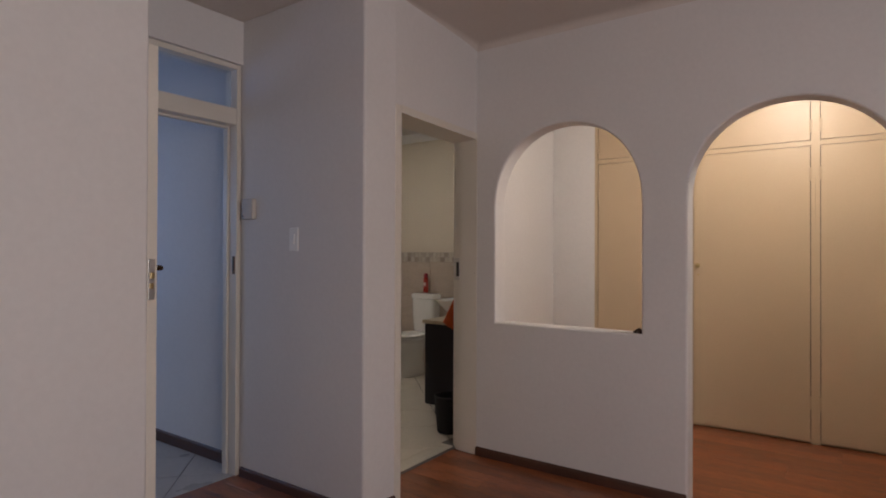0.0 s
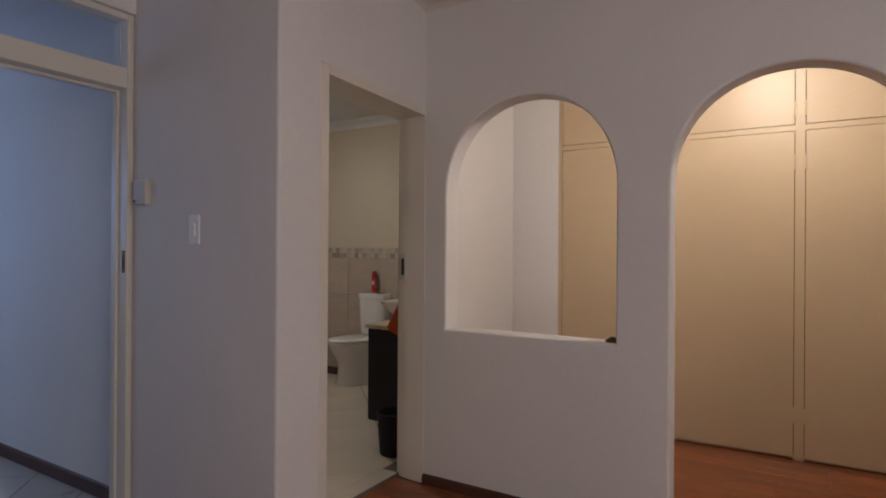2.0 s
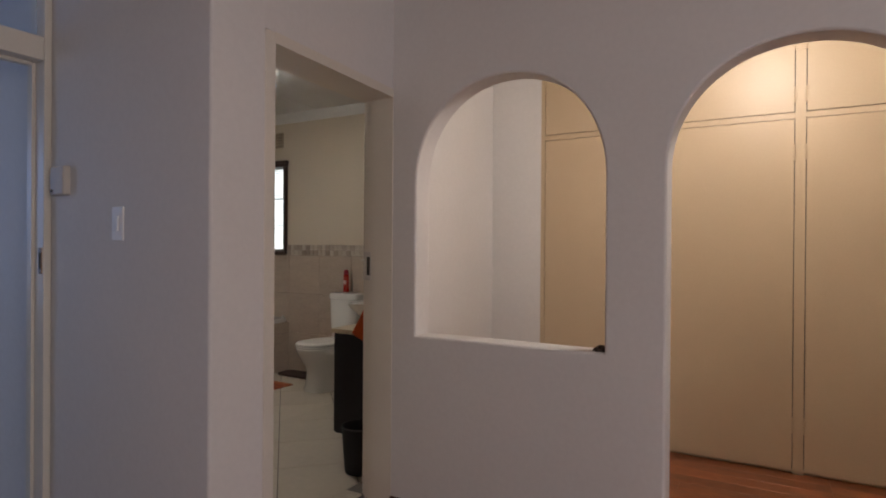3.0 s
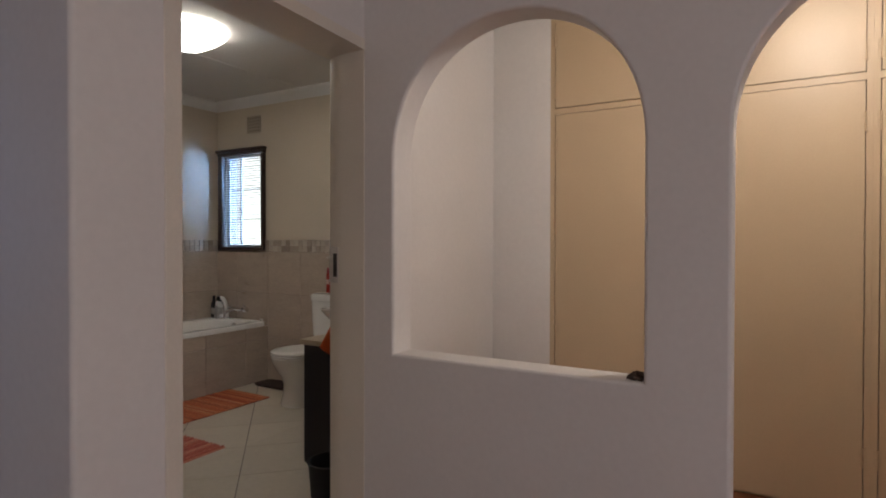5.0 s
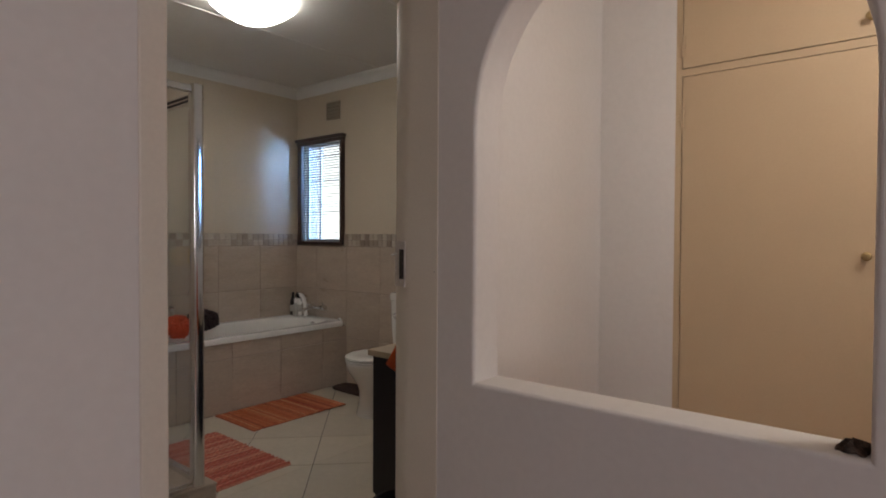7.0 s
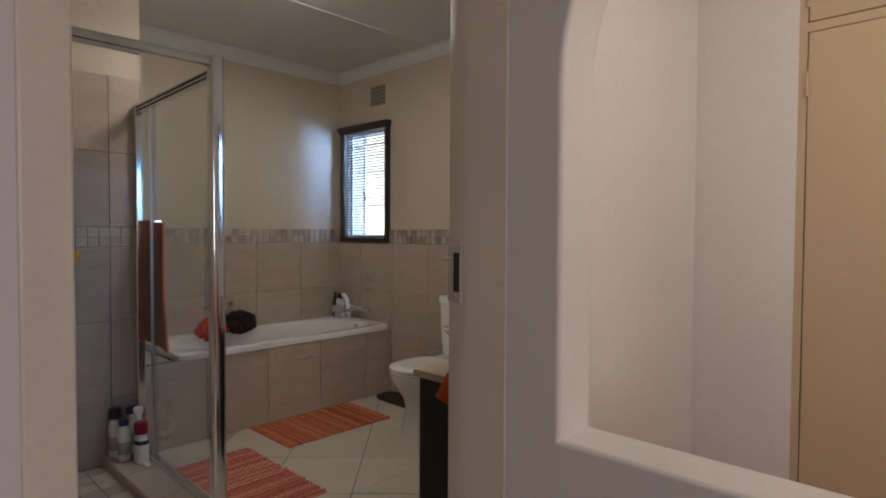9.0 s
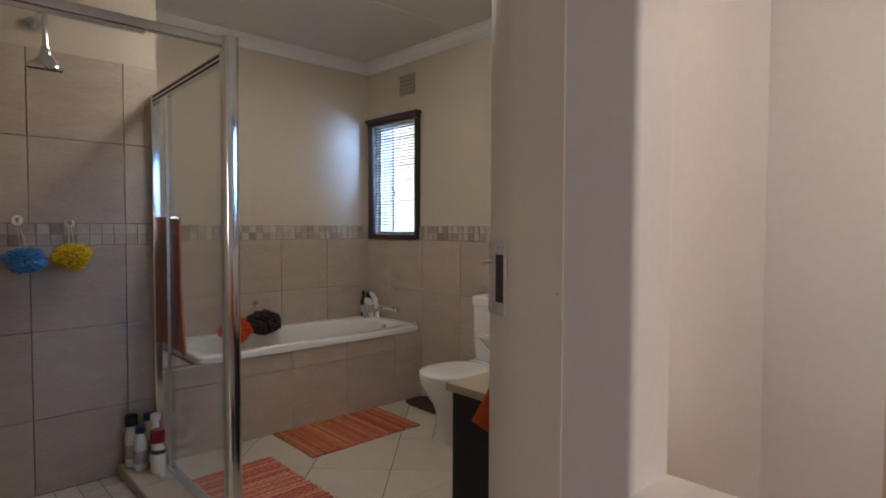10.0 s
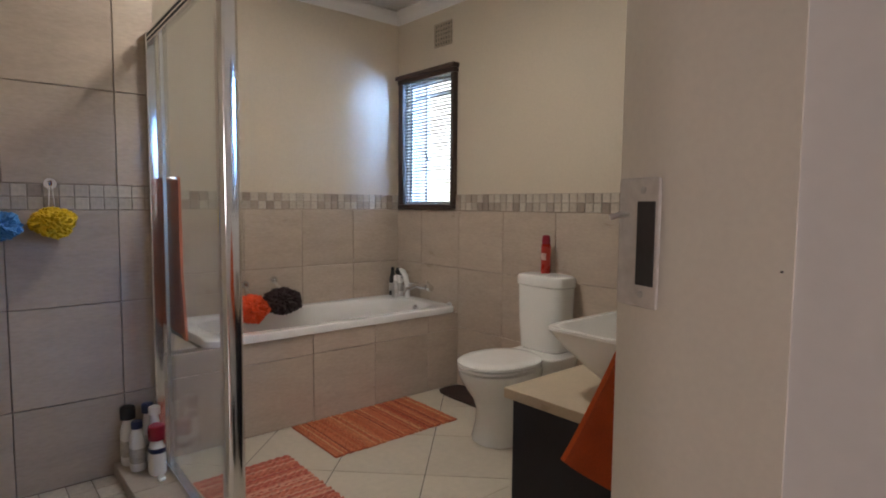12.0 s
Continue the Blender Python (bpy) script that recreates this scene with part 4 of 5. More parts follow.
# towel on its rail outside the shower glass
rail = thing("towel_rail", (-4.2, 3.43, 1.325), "short chrome towel rail beside the shower", "towel rail")
part("bar", tube([(SHX + 0.004, 3.412, 1.325), (-4.06, 3.412, 1.325)], 0.006, 10), CHROME, rail)
part("bracket", tube([(-4.07, 3.412, 1.325), (-4.07, SY + 0.041, 1.325)], 0.008, 10), CHROME, rail)
part("bracket", tube([(SHX + 0.008, 3.412, 1.325), (SHX + 0.008, SY + 0.050, 1.325)], 0.008, 10), CHROME, rail)


def draped(name, place, label, mat, sheet, rows, cols, thick=0.007):
    """A hanging towel from a function of (u, v) with u across and v down."""
    ob = thing(name, place, label, "towel")
    bm = bmesh.new()
    grid = [[bm.verts.new(sheet(i / (cols - 1), j / (rows - 1))) for i in range(cols)] for j in range(rows)]
    for j in range(rows - 1):
        for i in range(cols - 1):
            bm.faces.new((grid[j][i], grid[j][i + 1], grid[j + 1][i + 1], grid[j + 1][i]))
    bmesh.ops.recalc_face_normals(bm, faces=bm.faces)
    bmesh.ops.solidify(bm, geom=bm.faces[:], thickness=thick)
    part("cloth", bm, mat, ob)
    return ob


def long_towel(u, v):
    # over the bar: the first tenth hangs behind
    y = 3.412 + 0.030 + 0.006 * math.sin(9 * u + 4 * v) * v
    z = 1.333 - v * 0.66
    x = -4.335 + 0.245 * u + 0.06 * v * (u - 0.15) + 0.005 * math.sin(7 * v + 8 * u)
    return Vector((x, y + 0.008 * math.sin(u * 11), z - 0.02 * u * v))


draped("bath_towel", (-4.2, 3.44, 1.0), "rust orange bath towel hanging long from the rail", RUST, long_towel, 26, 18, 0.009)


def long_towel_back(u, v):
    return Vector((-4.298 + 0.185 * u, 3.412 - 0.013 + 0.003 * math.sin(12 * u), 1.334 - v * 0.63))


part("back_fold", (lambda bm: (bmesh.ops.create_grid(bm, x_segments=6, y_segments=12, size=0.5), [setattr(v, "co", long_towel_back(v.co.x + 0.5, v.co.y + 0.5)) for v in bm.verts], bmesh.ops.solidify(bm, geom=bm.faces[:], thickness=0.006), bm)[-1])(bmesh.new()), RUST, bpy.data.objects["bath_towel"])

KT = KERB + 0.002
bottle("shampoo_bottle", -4.262, 3.246, KT, 0.038, 0.198, WHITEPL, BLACKPL, "white shampoo bottle with a wide black cap on the shower kerb", 0.055, wide=0.8)
bottle("shampoo_bottle", -4.178, 3.262, KT, 0.037, 0.178, WHITEPL, NAVY, "white bottle with a navy flip cap on the shower kerb", 0.032, wide=0.62)
bottle("conditioner_bottle", -4.262, 3.324, KT, 0.033, 0.208, WHITEPL, NAVY, "tall white conditioner bottle with a navy cap on the shower kerb", 0.042, 2.6, 0.6, 0.75)
bottle("gel_bottle", -4.090, 3.316, KT, 0.043, 0.145, WHITEPL, CRIMSON, "white shower gel bottle with a crimson dome cap and navy band", 0.062, 2.6, 0.75, 0.78, (0.66, 0.80), NAVY)
bottle("gel_bottle", -4.172, 3.330, KT, 0.034, 0.225, WHITEPL, WHITEPL, "tall white bottle with a white cap on the shower kerb", 0.035, 2.6, 0.6, 0.7)
soap = thing("soap_piece", (-4.02, 3.312, KT), "small pale piece of soap on the shower kerb", "soap")
part("bar", add_rings(bmesh.new(), [oval(-4.012, 3.312, KT, 0.02, 0.013, 3), oval(-4.012, 3.312, KT + 0.007, 0.023, 0.016, 3), oval(-4.012, 3.312, KT + 0.015, 0.018, 0.011, 3)]), CERAMIC, soap)


# toilet
def toilet(x, back):
    ob = thing("toilet", (x, back - 0.3, BFLOOR), "white ceramic close-coupled toilet with the lid closed", "toilet")
    f = BFLOOR
    rings = [oval(x - 0.042, 4.890, f, 0.138, 0.196, 2.5), oval(x - 0.042, 4.890, f + 0.012, 0.141, 0.199, 2.5), oval(x - 0.041, 4.892, f + 0.09, 0.130, 0.184, 2.4), oval(x - 0.039, 4.888, f + 0.17, 0.126, 0.182, 2.3), oval(x - 0.034, 4.872, f + 0.225, 0.134, 0.190, 2.3),
             oval(x - 0.028, 4.848, f + 0.275, 0.155, 0.208, 2.2), oval(x - 0.024, 4.832, f + 0.32, 0.172, 0.224, 2.2), oval(x - 0.022, 4.82, f + 0.36, 0.182, 0.235, 2.2), oval(x - 0.022, 4.82, f + 0.385, 0.184, 0.236, 2.2), oval(x - 0.022, 4.82, f + 0.392, 0.175, 0.228, 2.2)]
    part("bowl", add_rings(bmesh.new(), rings), CERAMIC, ob)
    part("shelf", add_rings(bmesh.new(), [oval(x, 5.13, f + 0.30, 0.10, 0.12, 5), oval(x, 5.13, f + 0.36, 0.150, 0.136, 5), oval(x, 5.13, f + 0.415, 0.165, 0.138, 5), oval(x, 5.13, f + 0.422, 0.16, 0.134, 5)]), CERAMIC, ob)
    part("seat", add_rings(bmesh.new(), [oval(x - 0.022, 4.81, f + 0.393, 0.178, 0.222, 2.2), oval(x - 0.022, 4.81, f + 0.397, 0.188, 0.230, 2.2), oval(x - 0.022, 4.81, f + 0.408, 0.188, 0.230, 2.2), oval(x - 0.022, 4.81, f + 0.411, 0.18, 0.222, 2.2)]), CERAMIC, ob, "glossy white seat")
    part("lid", add_rings(bmesh.new(), [oval(x - 0.022, 4.81, f + 0.413, 0.182, 0.224, 2.2), oval(x - 0.022, 4.81, f + 0.417, 0.190, 0.232, 2.2), oval(x - 0.022, 4.81, f + 0.428, 0.189, 0.231, 2.2), oval(x - 0.022, 4.81, f + 0.437, 0.172, 0.214, 2.2), oval(x - 0.022, 4.81, f + 0.441, 0.12, 0.16, 2.2)]), CERAMIC, ob, "glossy white closed lid")
    cx_ = x - 0.030
    part("cistern", add_rings(bmesh.new(), [oval(cx_, 5.175, f + 0.423, 0.128, 0.078, 3.4, 40), oval(cx_, 5.175, f + 0.43, 0.136, 0.086, 3.4, 40), oval(cx_, 5.175, f + 0.60, 0.152, 0.091, 3.4, 40), oval(cx_, 5.175, f + 0.775, 0.158, 0.0925, 3.4, 40)]), CERAMIC, ob)
    part("cistern_lid", add_rings(bmesh.new(), [oval(cx_, 5.172, f + 0.777, 0.160, 0.094, 3.4, 40), oval(cx_, 5.172, f + 0.780, 0.166, 0.0965, 3.4, 40), oval(cx_, 5.172, f + 0.818, 0.166, 0.0965, 3.4, 40), oval(cx_, 5.172, f + 0.832, 0.158, 0.090, 3.2, 40), oval(cx_, 5.172, f + 0.839, 0.13, 0.07, 3, 40)]), CERAMIC, ob)
    part("flush_button", lathe(x - 0.03, 5.15, [(0.02, f + 0.8395), (0.02, f + 0.845), (0.012, f + 0.847)], 14), CHROME, ob)
    return ob


toilet(-3.535, 5.27)
can = thing("air_freshener", (-3.585, 5.18, 0.855), "red aerosol can standing on the cistern", "spray can")
part("body", lathe(-3.588, 5.195, [(0.024, 0.856), (0.027, 0.860), (0.027, 1.005), (0.022, 1.018)], 18), REDCAN, can)
part("cap", lathe(-3.588, 5.195, [(0.023, 1.018), (0.024, 1.04), (0.020, 1.062), (0.012, 1.068)], 16), CRIMSON, can)
part("print", add_rings(bmesh.new(), [[Vector((-3.588 + 0.0274 * math.cos(u), 5.195 + 0.0274 * math.sin(u), z)) for u in [radians(-120 + 8 * i) for i in range(10)]] for z in (0.93, 0.968)], False, False), material("pale_print", (0.7, 0.5, 0.45), 0.4, 0.2, 40, 100, 0.0), can, "pale printed patch", False)

# vanity with basin
VX, VY, VT = -2.548, 3.765, 0.764
van = thing("vanity_cabinet", (-2.26, 4.3, BFLOOR), "near-black wooden vanity cabinet", "cabinet")
part("body", box((VX + 0.028, VY + 0.02, 0.10), (-2.031, 4.83, VT - 0.028), 0.002), ESPRESSO, van)
part("plinth", box((VX + 0.075, VY + 0.07, BFLOOR), (-1.99, 4.80, 0.0995), 0.002), ESPRESSO, van)
for ya, yb in ((VY + 0.023, 4.305), (4.309, 4.827)):
    d = part("door", box((VX + 0.012, ya, 0.105), (VX + 0.0275, yb, VT - 0.033), 0.002), ESPRESSO, van)
    yh = yb - 0.06 if ya < 4 else ya + 0.06
    part("handle", tube([(VX + 0.012, yh, 0.55), (VX - 0.012, yh, 0.55), (VX - 0.012, yh, 0.67), (VX + 0.012, yh, 0.67)], 0.005, 8), CHROME, d)
top = thing("counter", (-2.26, 4.3, VT - 0.027), "beige laminate vanity top", "counter")
part("slab", box((VX, VY, VT - 0.0275), (-2.031, 4.85, VT), 0.003), COUNTER, top)
basin = thing("wash_basin", (-2.27, 4.05, VT), "white square ceramic vessel basin on the vanity", "basin")
bx, by = -2.290, 4.055
part("bowl", add_rings(bmesh.new(), [oval(bx, by, VT, 0.085, 0.085, 7, 40), oval(bx, by, VT + 0.012, 0.10, 0.10, 7, 40), oval(bx, by, VT + 0.06, 0.145, 0.145, 7, 40), oval(bx, by, VT + 0.115, 0.190, 0.190, 8, 40), oval(bx, by, VT + 0.150, 0.212, 0.212, 9, 40), oval(bx, by, VT + 0.156, 0.210, 0.210, 9, 40),
                                     oval(bx, by, VT + 0.156, 0.197, 0.197, 9, 40), oval(bx, by, VT + 0.150, 0.192, 0.192, 8, 40), oval(bx, by, VT + 0.08, 0.145, 0.145, 6, 40), oval(bx, by, VT + 0.035, 0.09, 0.09, 4, 40), oval(bx, by, VT + 0.028, 0.03, 0.03, 3, 40)]), CERAMIC, basin)
part("drain", lathe(bx, by, [(0.022, VT + 0.0285), (0.022, VT + 0.034), (0.008, VT + 0.035)], 14), CHROME, basin)
# Mirror out of view; its reflection on the shower comes from the added lamp
mirror = thing("wall_mirror", (-2.033, 4.06, 1.18), "frameless silver mirror on the wall above the white basin", "mirror")
part("glass", box((-2.039, 3.74, 1.18), (-2.0305, 4.38, 1.92), 0.003), SILVER, mirror)
holder = thing("toilet_roll", (-3.05, 5.22, 0.74), "white toilet roll on a wall holder", "toilet roll")
part("roll", tube([(-3.10, 5.222, 0.745), (-2.995, 5.222, 0.745)], 0.05, 20), material("tissue_paper", (0.78, 0.76, 0.73), 0.95, 0.03, 20, 200, 0.1), holder)
part("spindle", tube([(-3.12, 5.222, 0.745), (-2.975, 5.222, 0.745)], 0.008, 10), CHROME, holder)
part("bracket", tube([(-3.118, 5.222, 0.745), (-3.118, 5.27, 0.745)], 0.008, 10), CHROME, holder)


def hand_towel(u, v):
    # gathered at the top, flared below
    spread = 0.05 + 0.27 * v ** 0.8
    y = 3.640 + (u - 0.56) * spread
    x = -2.068 - 0.035 * v - 0.014 * math.sin(u * 12 + 0.6) * (0.5 + 0.6 * v) - 0.02 * (1 - u) * v
    return Vector((x, y, 1.09 - 0.345 * v + 0.07 * (1 - u) * v * v * 0.9 - 0.17 * u * v))


draped("hand_towel", (-2.03, 3.6, 1.0), "bright orange hand towel gathered on a wall ring", ORANGE, hand_towel, 24, 26, 0.008)
ring_ = thing("towel_ring", (-1.99, 3.59, 1.10), "small chrome towel ring on the wall", "towel ring")
part("ring", tube([(-2.075, 3.59 + 0.05 * math.cos(u), 1.135 + 0.05 * math.sin(u)) for u in [2 * math.pi * i / 24 for i in range(25)]], 0.004, 8), CHROME, ring_)
part("post", tube([(-2.03, 3.59, 1.187), (-2.077, 3.59, 1.187)], 0.009, 12), CHROME, ring_)

bin_ = thing("waste_bin", (-2.08, 3.55, BFLOOR), "black plastic waste bin on the floor beside the vanity", "waste bin")
part("pail", add_rings(bmesh.new(), [oval(-2.125, 3.535, BFLOOR, 0.082, 0.082), oval(-2.125, 3.535, BFLOOR + 0.01, 0.088, 0.088), oval(-2.125, 3.535, BFLOOR + 0.245, 0.105, 0.105), oval(-2.125, 3.535, BFLOOR + 0.26, 0.112, 0.112), oval(-2.125, 3.535, BFLOOR + 0.262, 0.10, 0.10), oval(-2.125, 3.535, BFLOOR + 0.02, 0.08, 0.08)]), BINPL, bin_)


# mats
def rag_mat(lo, hi, along_y, mat, label, seed, pitch=0.0125, steps=30, weave=0.14):
    """A rug of thick woven rag strips laid side by side, each strip lumpy where it passes the warp."""
    ob = thing("rag_mat", ((lo[0] + hi[0]) / 2, (lo[1] + hi[1]) / 2, BFLOOR), label, "mat", "bath mats")
    rng = random.Random(seed)
    length = (hi[1] - lo[1]) if along_y else (hi[0] - lo[0])
    width = (hi[0] - lo[0]) if along_y else (hi[1] - lo[1])
    n = int(length / pitch)
    bm = bmesh.new()
    for i in range(n):
        c = (i + 0.5) * length / n
        e0, e1 = rng.uniform(-0.006, 0.004), rng.uniform(-0.004, 0.006)
        rings = []
        for k in range(steps + 1):
            w = e0 + (width + e1 - e0) * k / steps
            lump = 0.8 + weave * (1 if (k + i) % 2 else -1) + rng.uniform(-0.12, 0.12)
            sway = 0.003 * math.sin(3 * w / width + seed) + rng.uniform(-0.0012, 0.0012)
            h, hw = 0.0105 * lump + 0.002, pitch * (0.46 + 0.1 * lump)
            sect = [(-hw, 0.0), (-hw * 0.8, h * 0.7), (0, h), (hw * 0.8, h * 0.7), (hw, 0.0)]
            ring = []
            for s, z in sect:
                p, q = w, c + s + sway
                ring.append(Vector((lo[0] + p, lo[1] + q, BFLOOR + z)) if along_y else Vector((lo[0] + q, lo[1] + p, BFLOOR + z)))
            rings.append(ring)
        add_rings(bm, rings)
    part("weave", bm, mat, ob)
    return ob


rag_mat((-4.378, 4.056), (-3.905, 4.832), True, RAG, "orange and rust striped rag mat beside the bathtub", 1)
rag_mat((-4.068, 3.435), (-3.27, 3.882), False, RAGPINK, "red and pink woven rag mat before the shower", 2, 0.0175, 24, 0.26)
tm = thing("toilet_mat", (-4.1, 5.15, BFLOOR), "dark brown pile mat on the floor behind the toilet", "mat")
bm = add_rings(bmesh.new(), [oval(-4.02, 5.15, BFLOOR, 0.335, 0.105, 5, 40), oval(-4.02, 5.15, BFLOOR + 0.012, 0.34, 0.108, 5, 40), oval(-4.02, 5.15, BFLOOR + 0.02, 0.325, 0.095, 5, 40)])
part("rug", bm, BROWNMAT, tm)


# ---- pieces of the walls and floors ----
def tile_mesh(w, h, d, mat, bevel=0.0018):
    """A tile lying in the plane of x and z, its face to -y."""
    bm = box((0, -d, 0), (w, 0, h), 0)
    face = [f for f in bm.faces if f.normal.y < -0.9]
    bmesh.ops.bevel(bm, geom=[e for f in face for e in f.edges], offset=bevel, segments=1, profile=0.5, affect="EDGES")
    me = bpy.data.meshes.new("tile")
    bm.to_mesh(me)
    bm.free()
    me.materials.append(mat)
    return me


CACHE = {}
JOINT = 0.0034


def lay(parent, start, along, out, u0, u1, z0, z1, mat, name="tile", depth=0.010):
    """One tile on a wall: start is a point of the wall's backing, along and out are unit vectors in plan."""
    w, h = round(u1 - u0 - JOINT, 4), round(z1 - z0 - JOINT, 4)
    if w < 0.01 or h < 0.01:
        return
    key = (w, h, depth, mat.name)
    if key not in CACHE:
        CACHE[key] = tile_mesh(w, h, depth, mat)
    ob = new(name, CACHE[key])
    ob.parent = parent
    a = Vector((*along, 0))
    p = Vector((*start, 0)) + a * (u0 + JOINT / 2) + Vector((0, 0, z0 + JOINT / 2))
    o = Vector((*out, 0))
    ob.matrix_local = Matrix(((a.x, -o.x, 0, p.x), (a.y, -o.y, 0, p.y), (0, 0, 1, p.z), (0, 0, 0, 1)))


def tiled(parent, start, along, out, cuts, rows, mat=None, skip=None):
    for z0, z1 in zip(rows, rows[1:]):
        for u0, u1 in zip(cuts, cuts[1:]):
            if skip is None or not skip(u0, u1, z0, z1):
                lay(parent, start, along, out, u0, u1, z0, z1, mat or TILE)


def mosaic_band(parent, start, along, out, u0, u1, z0, z1, skip=None):
    n = max(1, round((u1 - u0) / 0.0515))
    a, o = Vector((*along, 0)), Vector((*out, 0))
    p, q = Vector((*start, z0)) + a * u0 - o * 0.001, Vector((*start, z1)) + a * u1 + o * 0.004
    bed = part("mortar_bed", box([min(s, t) for s, t in zip(p, q)], [max(s, t) for s, t in zip(p, q)]), MGROUT, parent)
    for i in range(n):
        a, b = u0 + (u1 - u0) * i / n, u0 + (u1 - u0) * (i + 1) / n
        for za, zb in ((z0, (z0 + z1) / 2), ((z0 + z1) / 2, z1)):
            if skip is None or not skip(a, b, za, zb):
                lay(parent, start, along, out, a, b, za, zb, MOSAIC, "mosaic_tile", 0.010)


def backing(name, lo, hi, mat=None):
    return structure(name, box(lo, hi), mat or GROUT, "brown grout behind the wall tiles", "wall tiling")


# over the bathtub
back_w = backing("tiling_bath_west", (-5.093, SHY + 0.001, BFLOOR), (-5.086, 5.281, 1.297))
rows = [0.412, 0.808, 1.192]
cutsY = [SHY + 0.001 - SHY, 0.28, 0.68, 1.075, 1.470, 1.865]
tiled(back_w, (-5.086, SHY), (0, 1), (1, 0), [c for c in cutsY], rows)
mosaic_band(back_w, (-5.086, SHY), (0, 1), (1, 0), 0.001, 1.865, 1.192, 1.297)
# window wall
back_n = backing("tiling_bath_north", (-5.085, 5.276, BFLOOR), (-1.99, 5.2835, 1.204))
cutsX = [0.0, 0.295, 0.698, 1.10, 1.503, 1.906, 2.31, 2.71, 3.09]
tiled(back_n, (-5.085, 5.276), (1, 0), (0, -1), cutsX, [0.018, 0.412, 0.808, 1.192])
back_b = backing("tiling_band_north", (-4.424, 5.2765, 1.2045), (-1.99, 5.283, 1.297))
mosaic_band(back_b, (-4.424, 5.276), (1, 0), (0, -1), 0.0, 2.43, 1.192, 1.297)
# shower wall
back_s = backing("tiling_shower", (SHX - 0.013, 2.462, BFLOOR), (SHX - 0.008, SHY - 0.001, 2.085))
cutsS = [2.462 - 2.40, 0.455, 0.845, SHY - 2.402]
tiled(back_s, (SHX - 0.008, 2.40), (0, 1), (1, 0), cutsS, [0.05, 0.40, 0.802, 1.194])
tiled(back_s, (SHX - 0.008, 2.40), (0, 1), (1, 0), cutsS, [1.297, 1.687, 2.085])
mosaic_band(back_s, (SHX - 0.008, 2.40), (0, 1), (1, 0), cutsS[0], cutsS[-1], 1.194, 1.297)
# end wall beside the bathtub
back_e = backing("tiling_bath_end", (-5.08, SHY - 0.001, BFLOOR), (SHX - 0.011, SHY + 0.004, 1.297))
tiled(back_e, (SHX - 0.011, SHY + 0.004), (-1, 0), (0, 1), [0.0, 0.35, 0.755], [0.52, 0.808, 1.192])
mosaic_band(back_e, (SHX - 0.011, SHY + 0.004), (-1, 0), (0, 1), 0.0, 0.755, 1.192, 1.297)
# bathtub front and ledge
front = bpy.data.objects["bath_front"]
tiled(front, (-4.402, SHY), (0, 1), (1, 0), [0.001, 0.385, 0.792, 1.20, 1.61, 1.868], [0.018, 0.398, 0.512])
# kerb faces
tiled(kerb, (SHX - 0.0, KY0), (1, 0), (0, -1), [0.0, 0.4, 0.8, 0.908], [0.05, KERB - 0.006])
tiled(kerb, (KX1, 2.461), (0, 1), (1, 0), [0.0, 0.4, 0.8, KY1 - 2.463], [0.02, KERB - 0.006])
tiled(kerb, (KX1, KY1), (-1, 0), (0, 1), [0.0, 0.4, 0.8, 1.07], [0.02, KERB - 0.006])


def flat_tile(parent, pts, z, mat, name="tile", thick=0.007):
    """A floor tile cut to an outline in plan; its top edge is eased."""
    cx_, cy_ = sum(p[0] for p in pts) / len(pts), sum(p[1] for p in pts) / len(pts)
    k = 0.0016
    inner = []
    for x, y in pts:
        d = math.hypot(x - cx_, y - cy_) or 1
        inner.append((x - (x - cx_) / d * k, y - (y - cy_) / d * k))
    rings = [[Vector((x - cx_, y - cy_, -thick)) for x, y in pts], [Vector((x - cx_, y - cy_, -0.0012)) for x, y in pts], [Vector((x - cx_, y - cy_, 0)) for x, y in inner]]
    bm = add_rings(bmesh.new(), rings)
    bmesh.ops.recalc_face_normals(bm, faces=bm.faces)
    me = bpy.data.meshes.new(name)
    bm.to_mesh(me)
    bm.free()
    me.materials.append(mat)
    ob = new(name, me)
    ob.parent = parent
    ob.location = (cx_, cy_, z)


def clip(poly, axis, value, sign):
    out = []
    for p, q in zip(poly, poly[1:] + poly[:1]):
        a, b = sign * (p[axis] - value), sign * (q[axis] - value)
        if a >= 0:
            out.append(p)
        if (a < 0) != (b < 0):
            t = a / (a - b)
            out.append((p[0] + t * (q[0] - p[0]), p[1] + t * (q[1] - p[1])))
    return out


def area_of(poly):
    return abs(sum(p[0] * q[1] - q[0] * p[1] for p, q in zip(poly, poly[1:] + poly[:1]))) / 2


def diagonal_floor(parent, x0, x1, y0, y1, z, s0, ds, d0, dd, mat):
    """Tiles laid at 45 degrees: joints where x + y = s0 + i ds and y - x = d0 + j dd."""
    g = 0.0025 * math.sqrt(2)
    for i in range(math.floor((x0 + y0 - s0) / ds) - 1, math.ceil((x1 + y1 - s0) / ds) + 1):
        for j in range(math.floor((y0 - x1 - d0) / dd) - 1, math.ceil((y1 - x0 - d0) / dd) + 1):
            sa, sb, da, db = s0 + i * ds + g, s0 + (i + 1) * ds - g, d0 + j * dd + g, d0 + (j + 1) * dd - g
            poly = [((s - d) / 2, (s + d) / 2) for s, d in ((sa, da), (sb, da), (sb, db), (sa, db))]
            for axis, value, sign in ((0, x0, 1), (0, x1, -1), (1, y0, 1), (1, y1, -1)):
                poly = clip(poly, axis, value, sign) if len(poly) > 2 else []
            if len(poly) > 2 and area_of(poly) > 0.0006:
                flat_tile(parent, poly, z, mat)


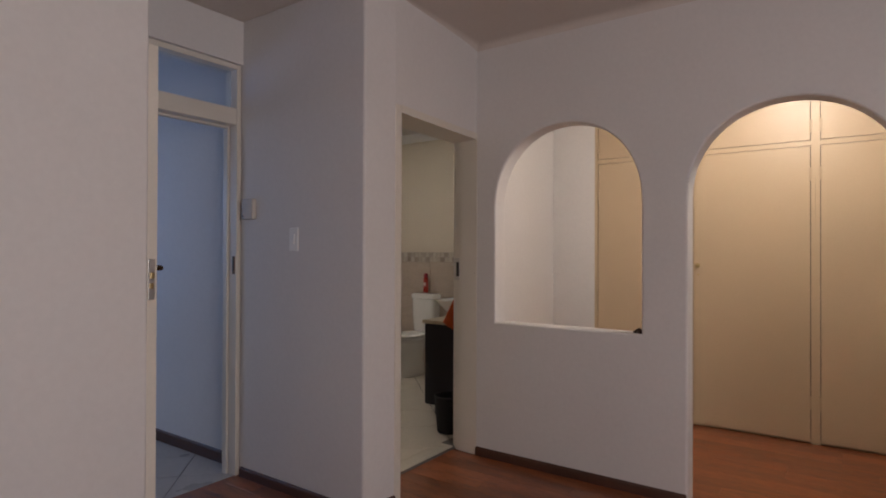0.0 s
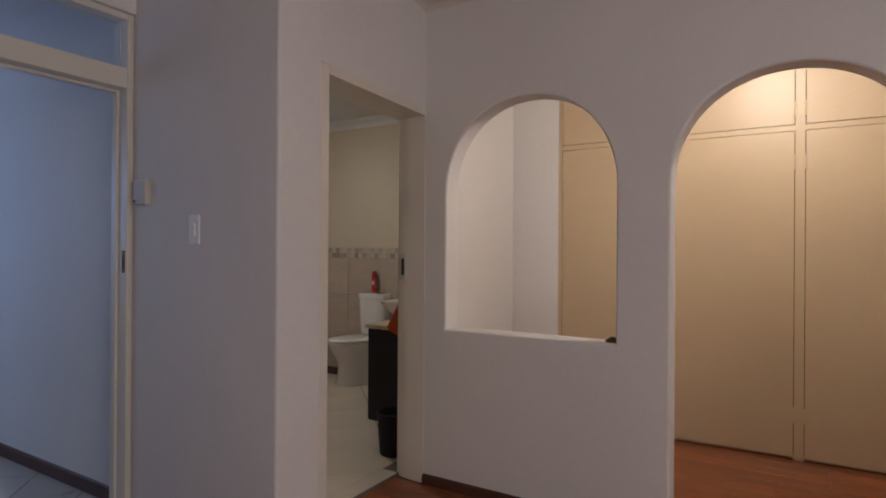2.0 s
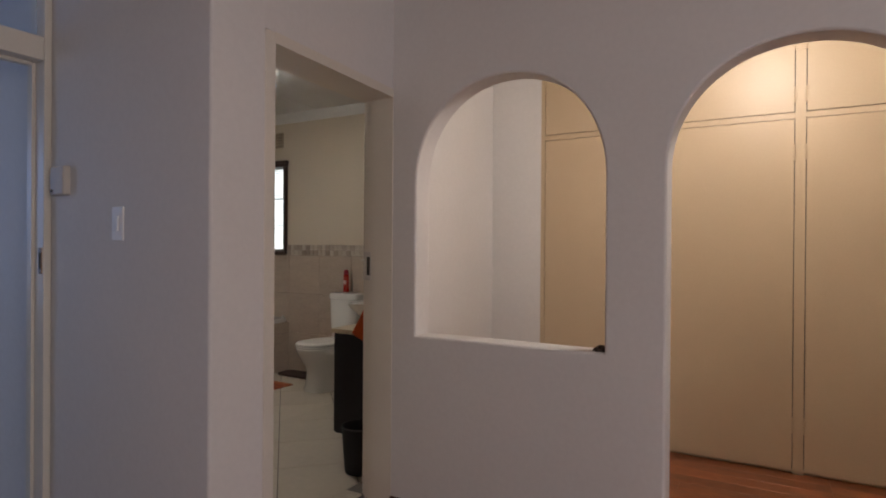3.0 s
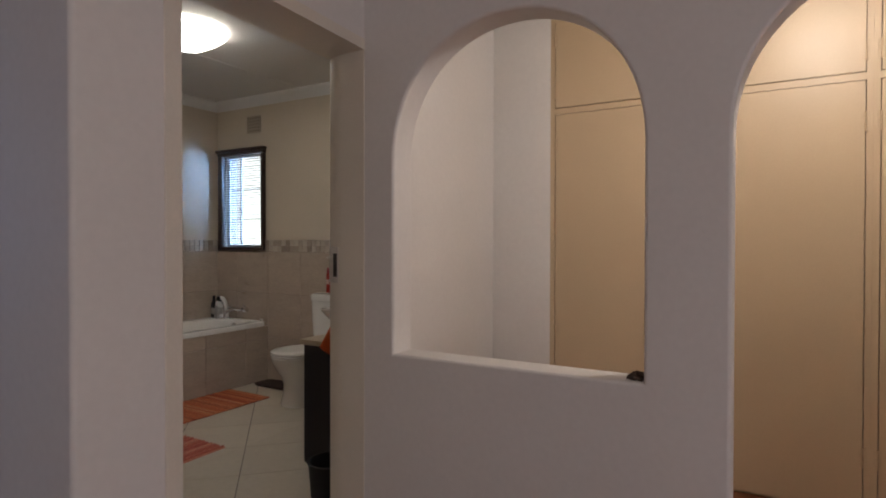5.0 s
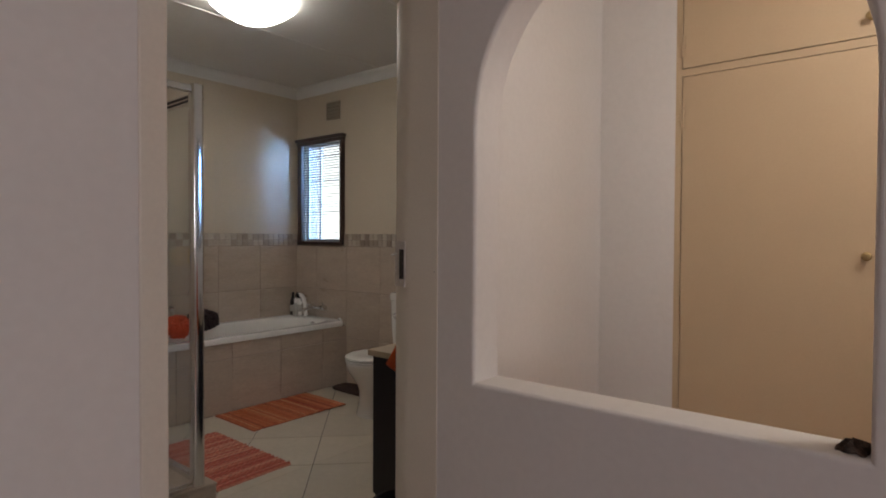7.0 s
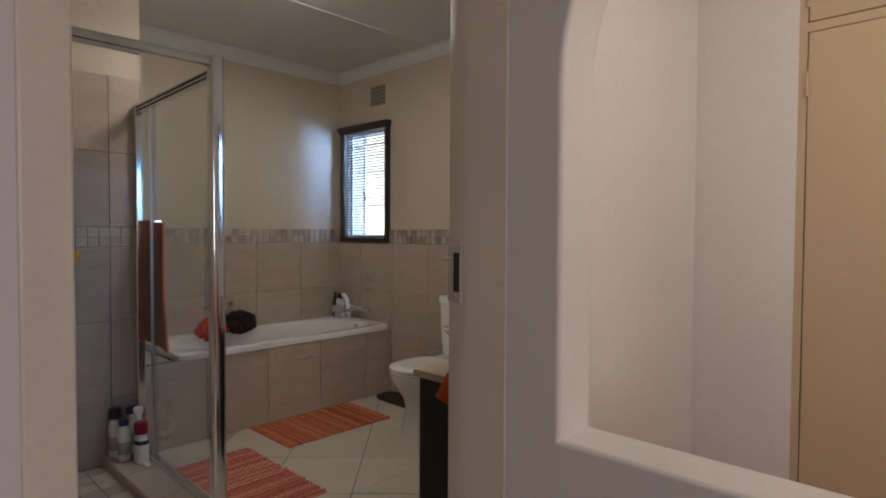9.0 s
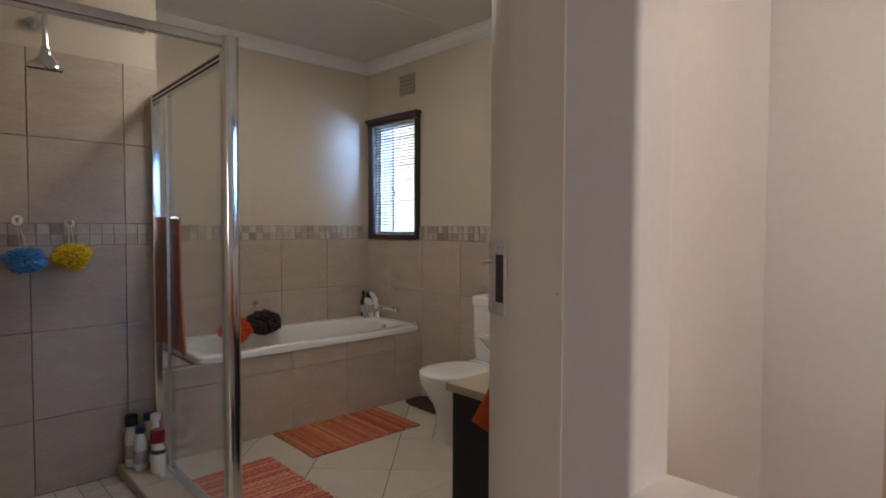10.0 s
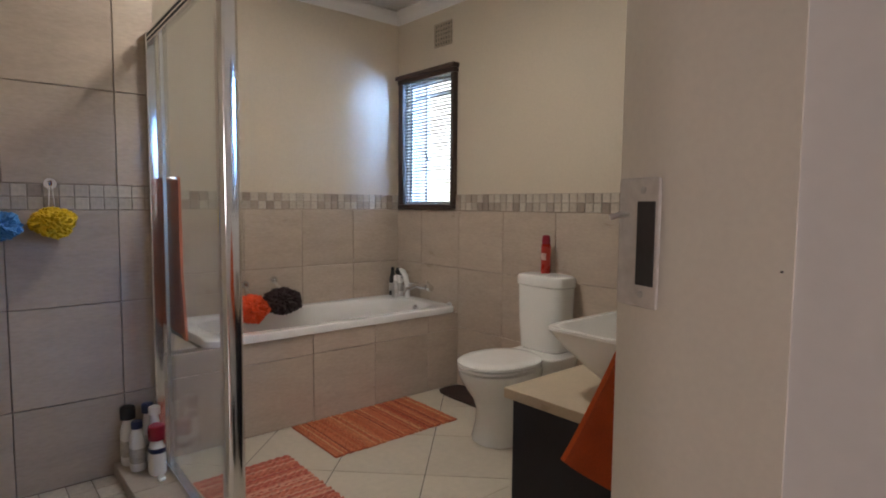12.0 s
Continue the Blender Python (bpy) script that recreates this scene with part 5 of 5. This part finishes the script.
diagonal_floor(bath_floor, -4.40, -3.19, 3.404, 5.274, BFLOOR, 0.775, 0.595, 7.775, 0.635, FTILE)
diagonal_floor(bath_floor, -3.188, -2.035, 2.462, 5.274, BFLOOR, 0.775, 0.595, 7.775, 0.635, FTILE)
diagonal_floor(bath_floor, -2.033, -1.928, 2.462, 3.300, BFLOOR, 0.775, 0.595, 7.775, 0.635, FTILE)
diagonal_floor(passage_floor, -5.2, -2.703, 0.66, 2.288, 0.0, -1.43, 0.467, 4.93, 0.467, PTILE)

# shower floor and kerb top
for i in range(9):
    for j in range(8):
        x, y = SHX + 0.003 + i * 0.1006, 2.464 + j * 0.0925
        flat_tile(shower_floor, [(x, y), (x + 0.0966, y), (x + 0.0966, y + 0.0885), (x, y + 0.0885)], 0.050, SHFLOOR, "mosaic_tile", 0.006)
for x0, x1 in ((SHX, -3.97), (-3.966, -3.62), (-3.616, KX1 + 0.008)):
    flat_tile(kerb, [(x0, KY0 - 0.008), (x1, KY0 - 0.008), (x1, KY1 + 0.008), (x0, KY1 + 0.008)], KERB, TILE, "tile", 0.006)
for y0, y1 in ((2.462, 2.85), (2.854, KY0 - 0.012)):
    flat_tile(kerb, [(KX0 - 0.004, y0), (KX1 + 0.008, y0), (KX1 + 0.008, y1), (KX0 - 0.004, y1)], KERB, TILE, "tile", 0.006)
ledge = bpy.data.objects["bath_ledge"]
for x0, x1 in ((-5.085, -4.77), (-4.766, -4.452)):
    flat_tile(ledge, [(x0, SHY + 0.006), (x1, SHY + 0.006), (x1, 3.598), (x0, 3.598)], 0.518, TILE, "tile", 0.006)

# wooden floor strips along x, staggered
rng = random.Random(11)
strips = {}


def strip_mesh(length, w):
    key = (round(length, 3), round(w, 3))
    if key not in strips:
        bm = box((0, 0, -0.006), (key[0], key[1], 0), 0)
        bmesh.ops.bevel(bm, geom=[e for e in bm.edges if all(v.co.z > -0.001 for v in e.verts)], offset=0.0007, segments=1, profile=0.5, affect="EDGES")
        me = bpy.data.meshes.new("plank")
        bm.to_mesh(me)
        bm.free()
        me.materials.append(WOOD)
        strips[key] = me
    return strips[key]


def planks(x0, x1, y0, y1, w=0.118, length=0.9):
    n = round((y1 - y0) / w)
    w = (y1 - y0) / n
    for j in range(n):
        x = x0
        step = length * rng.choice((0.3, 0.5, 0.7, 1.0))
        while x < x1 - 0.01:
            e = min(x1, x + step)
            if x1 - e < 0.12:
                e = x1
            ob = new("plank", strip_mesh(e - x - 0.0006, w - 0.0006))
            ob.parent = floor
            ob.location = (x, y0 + j * w, 0.0)
            x, step = e, length


planks(-1.925, 2.5, 2.46, 3.278)
planks(-1.745, 2.5, 3.2783, 3.42)
planks(-1.894, 2.5, 3.4203, 4.812)
planks(-1.744, 2.5, 0.6, 2.4597)
planks(-2.70, -1.7445, 1.17, 2.199)


# the rest of the bedroom floor, behind the walk
bm = bmesh.new()
w = 0.118
for j in range(25):
    x, step = -1.744, 0.9 * rng.choice((0.3, 0.5, 0.7, 1.0))
    while x < 2.49:
        e = min(2.5, x + step)
        add_box(bm, (x, 0.5998 - (j + 1) * 0.12, -0.006), (e - 0.0006, 0.5992 - j * 0.12, 0.0))
        x, step = e, 0.9
rest = part("floor_strips", bm, WOOD, floor, "", False)
rest["kind"] = "stuff"
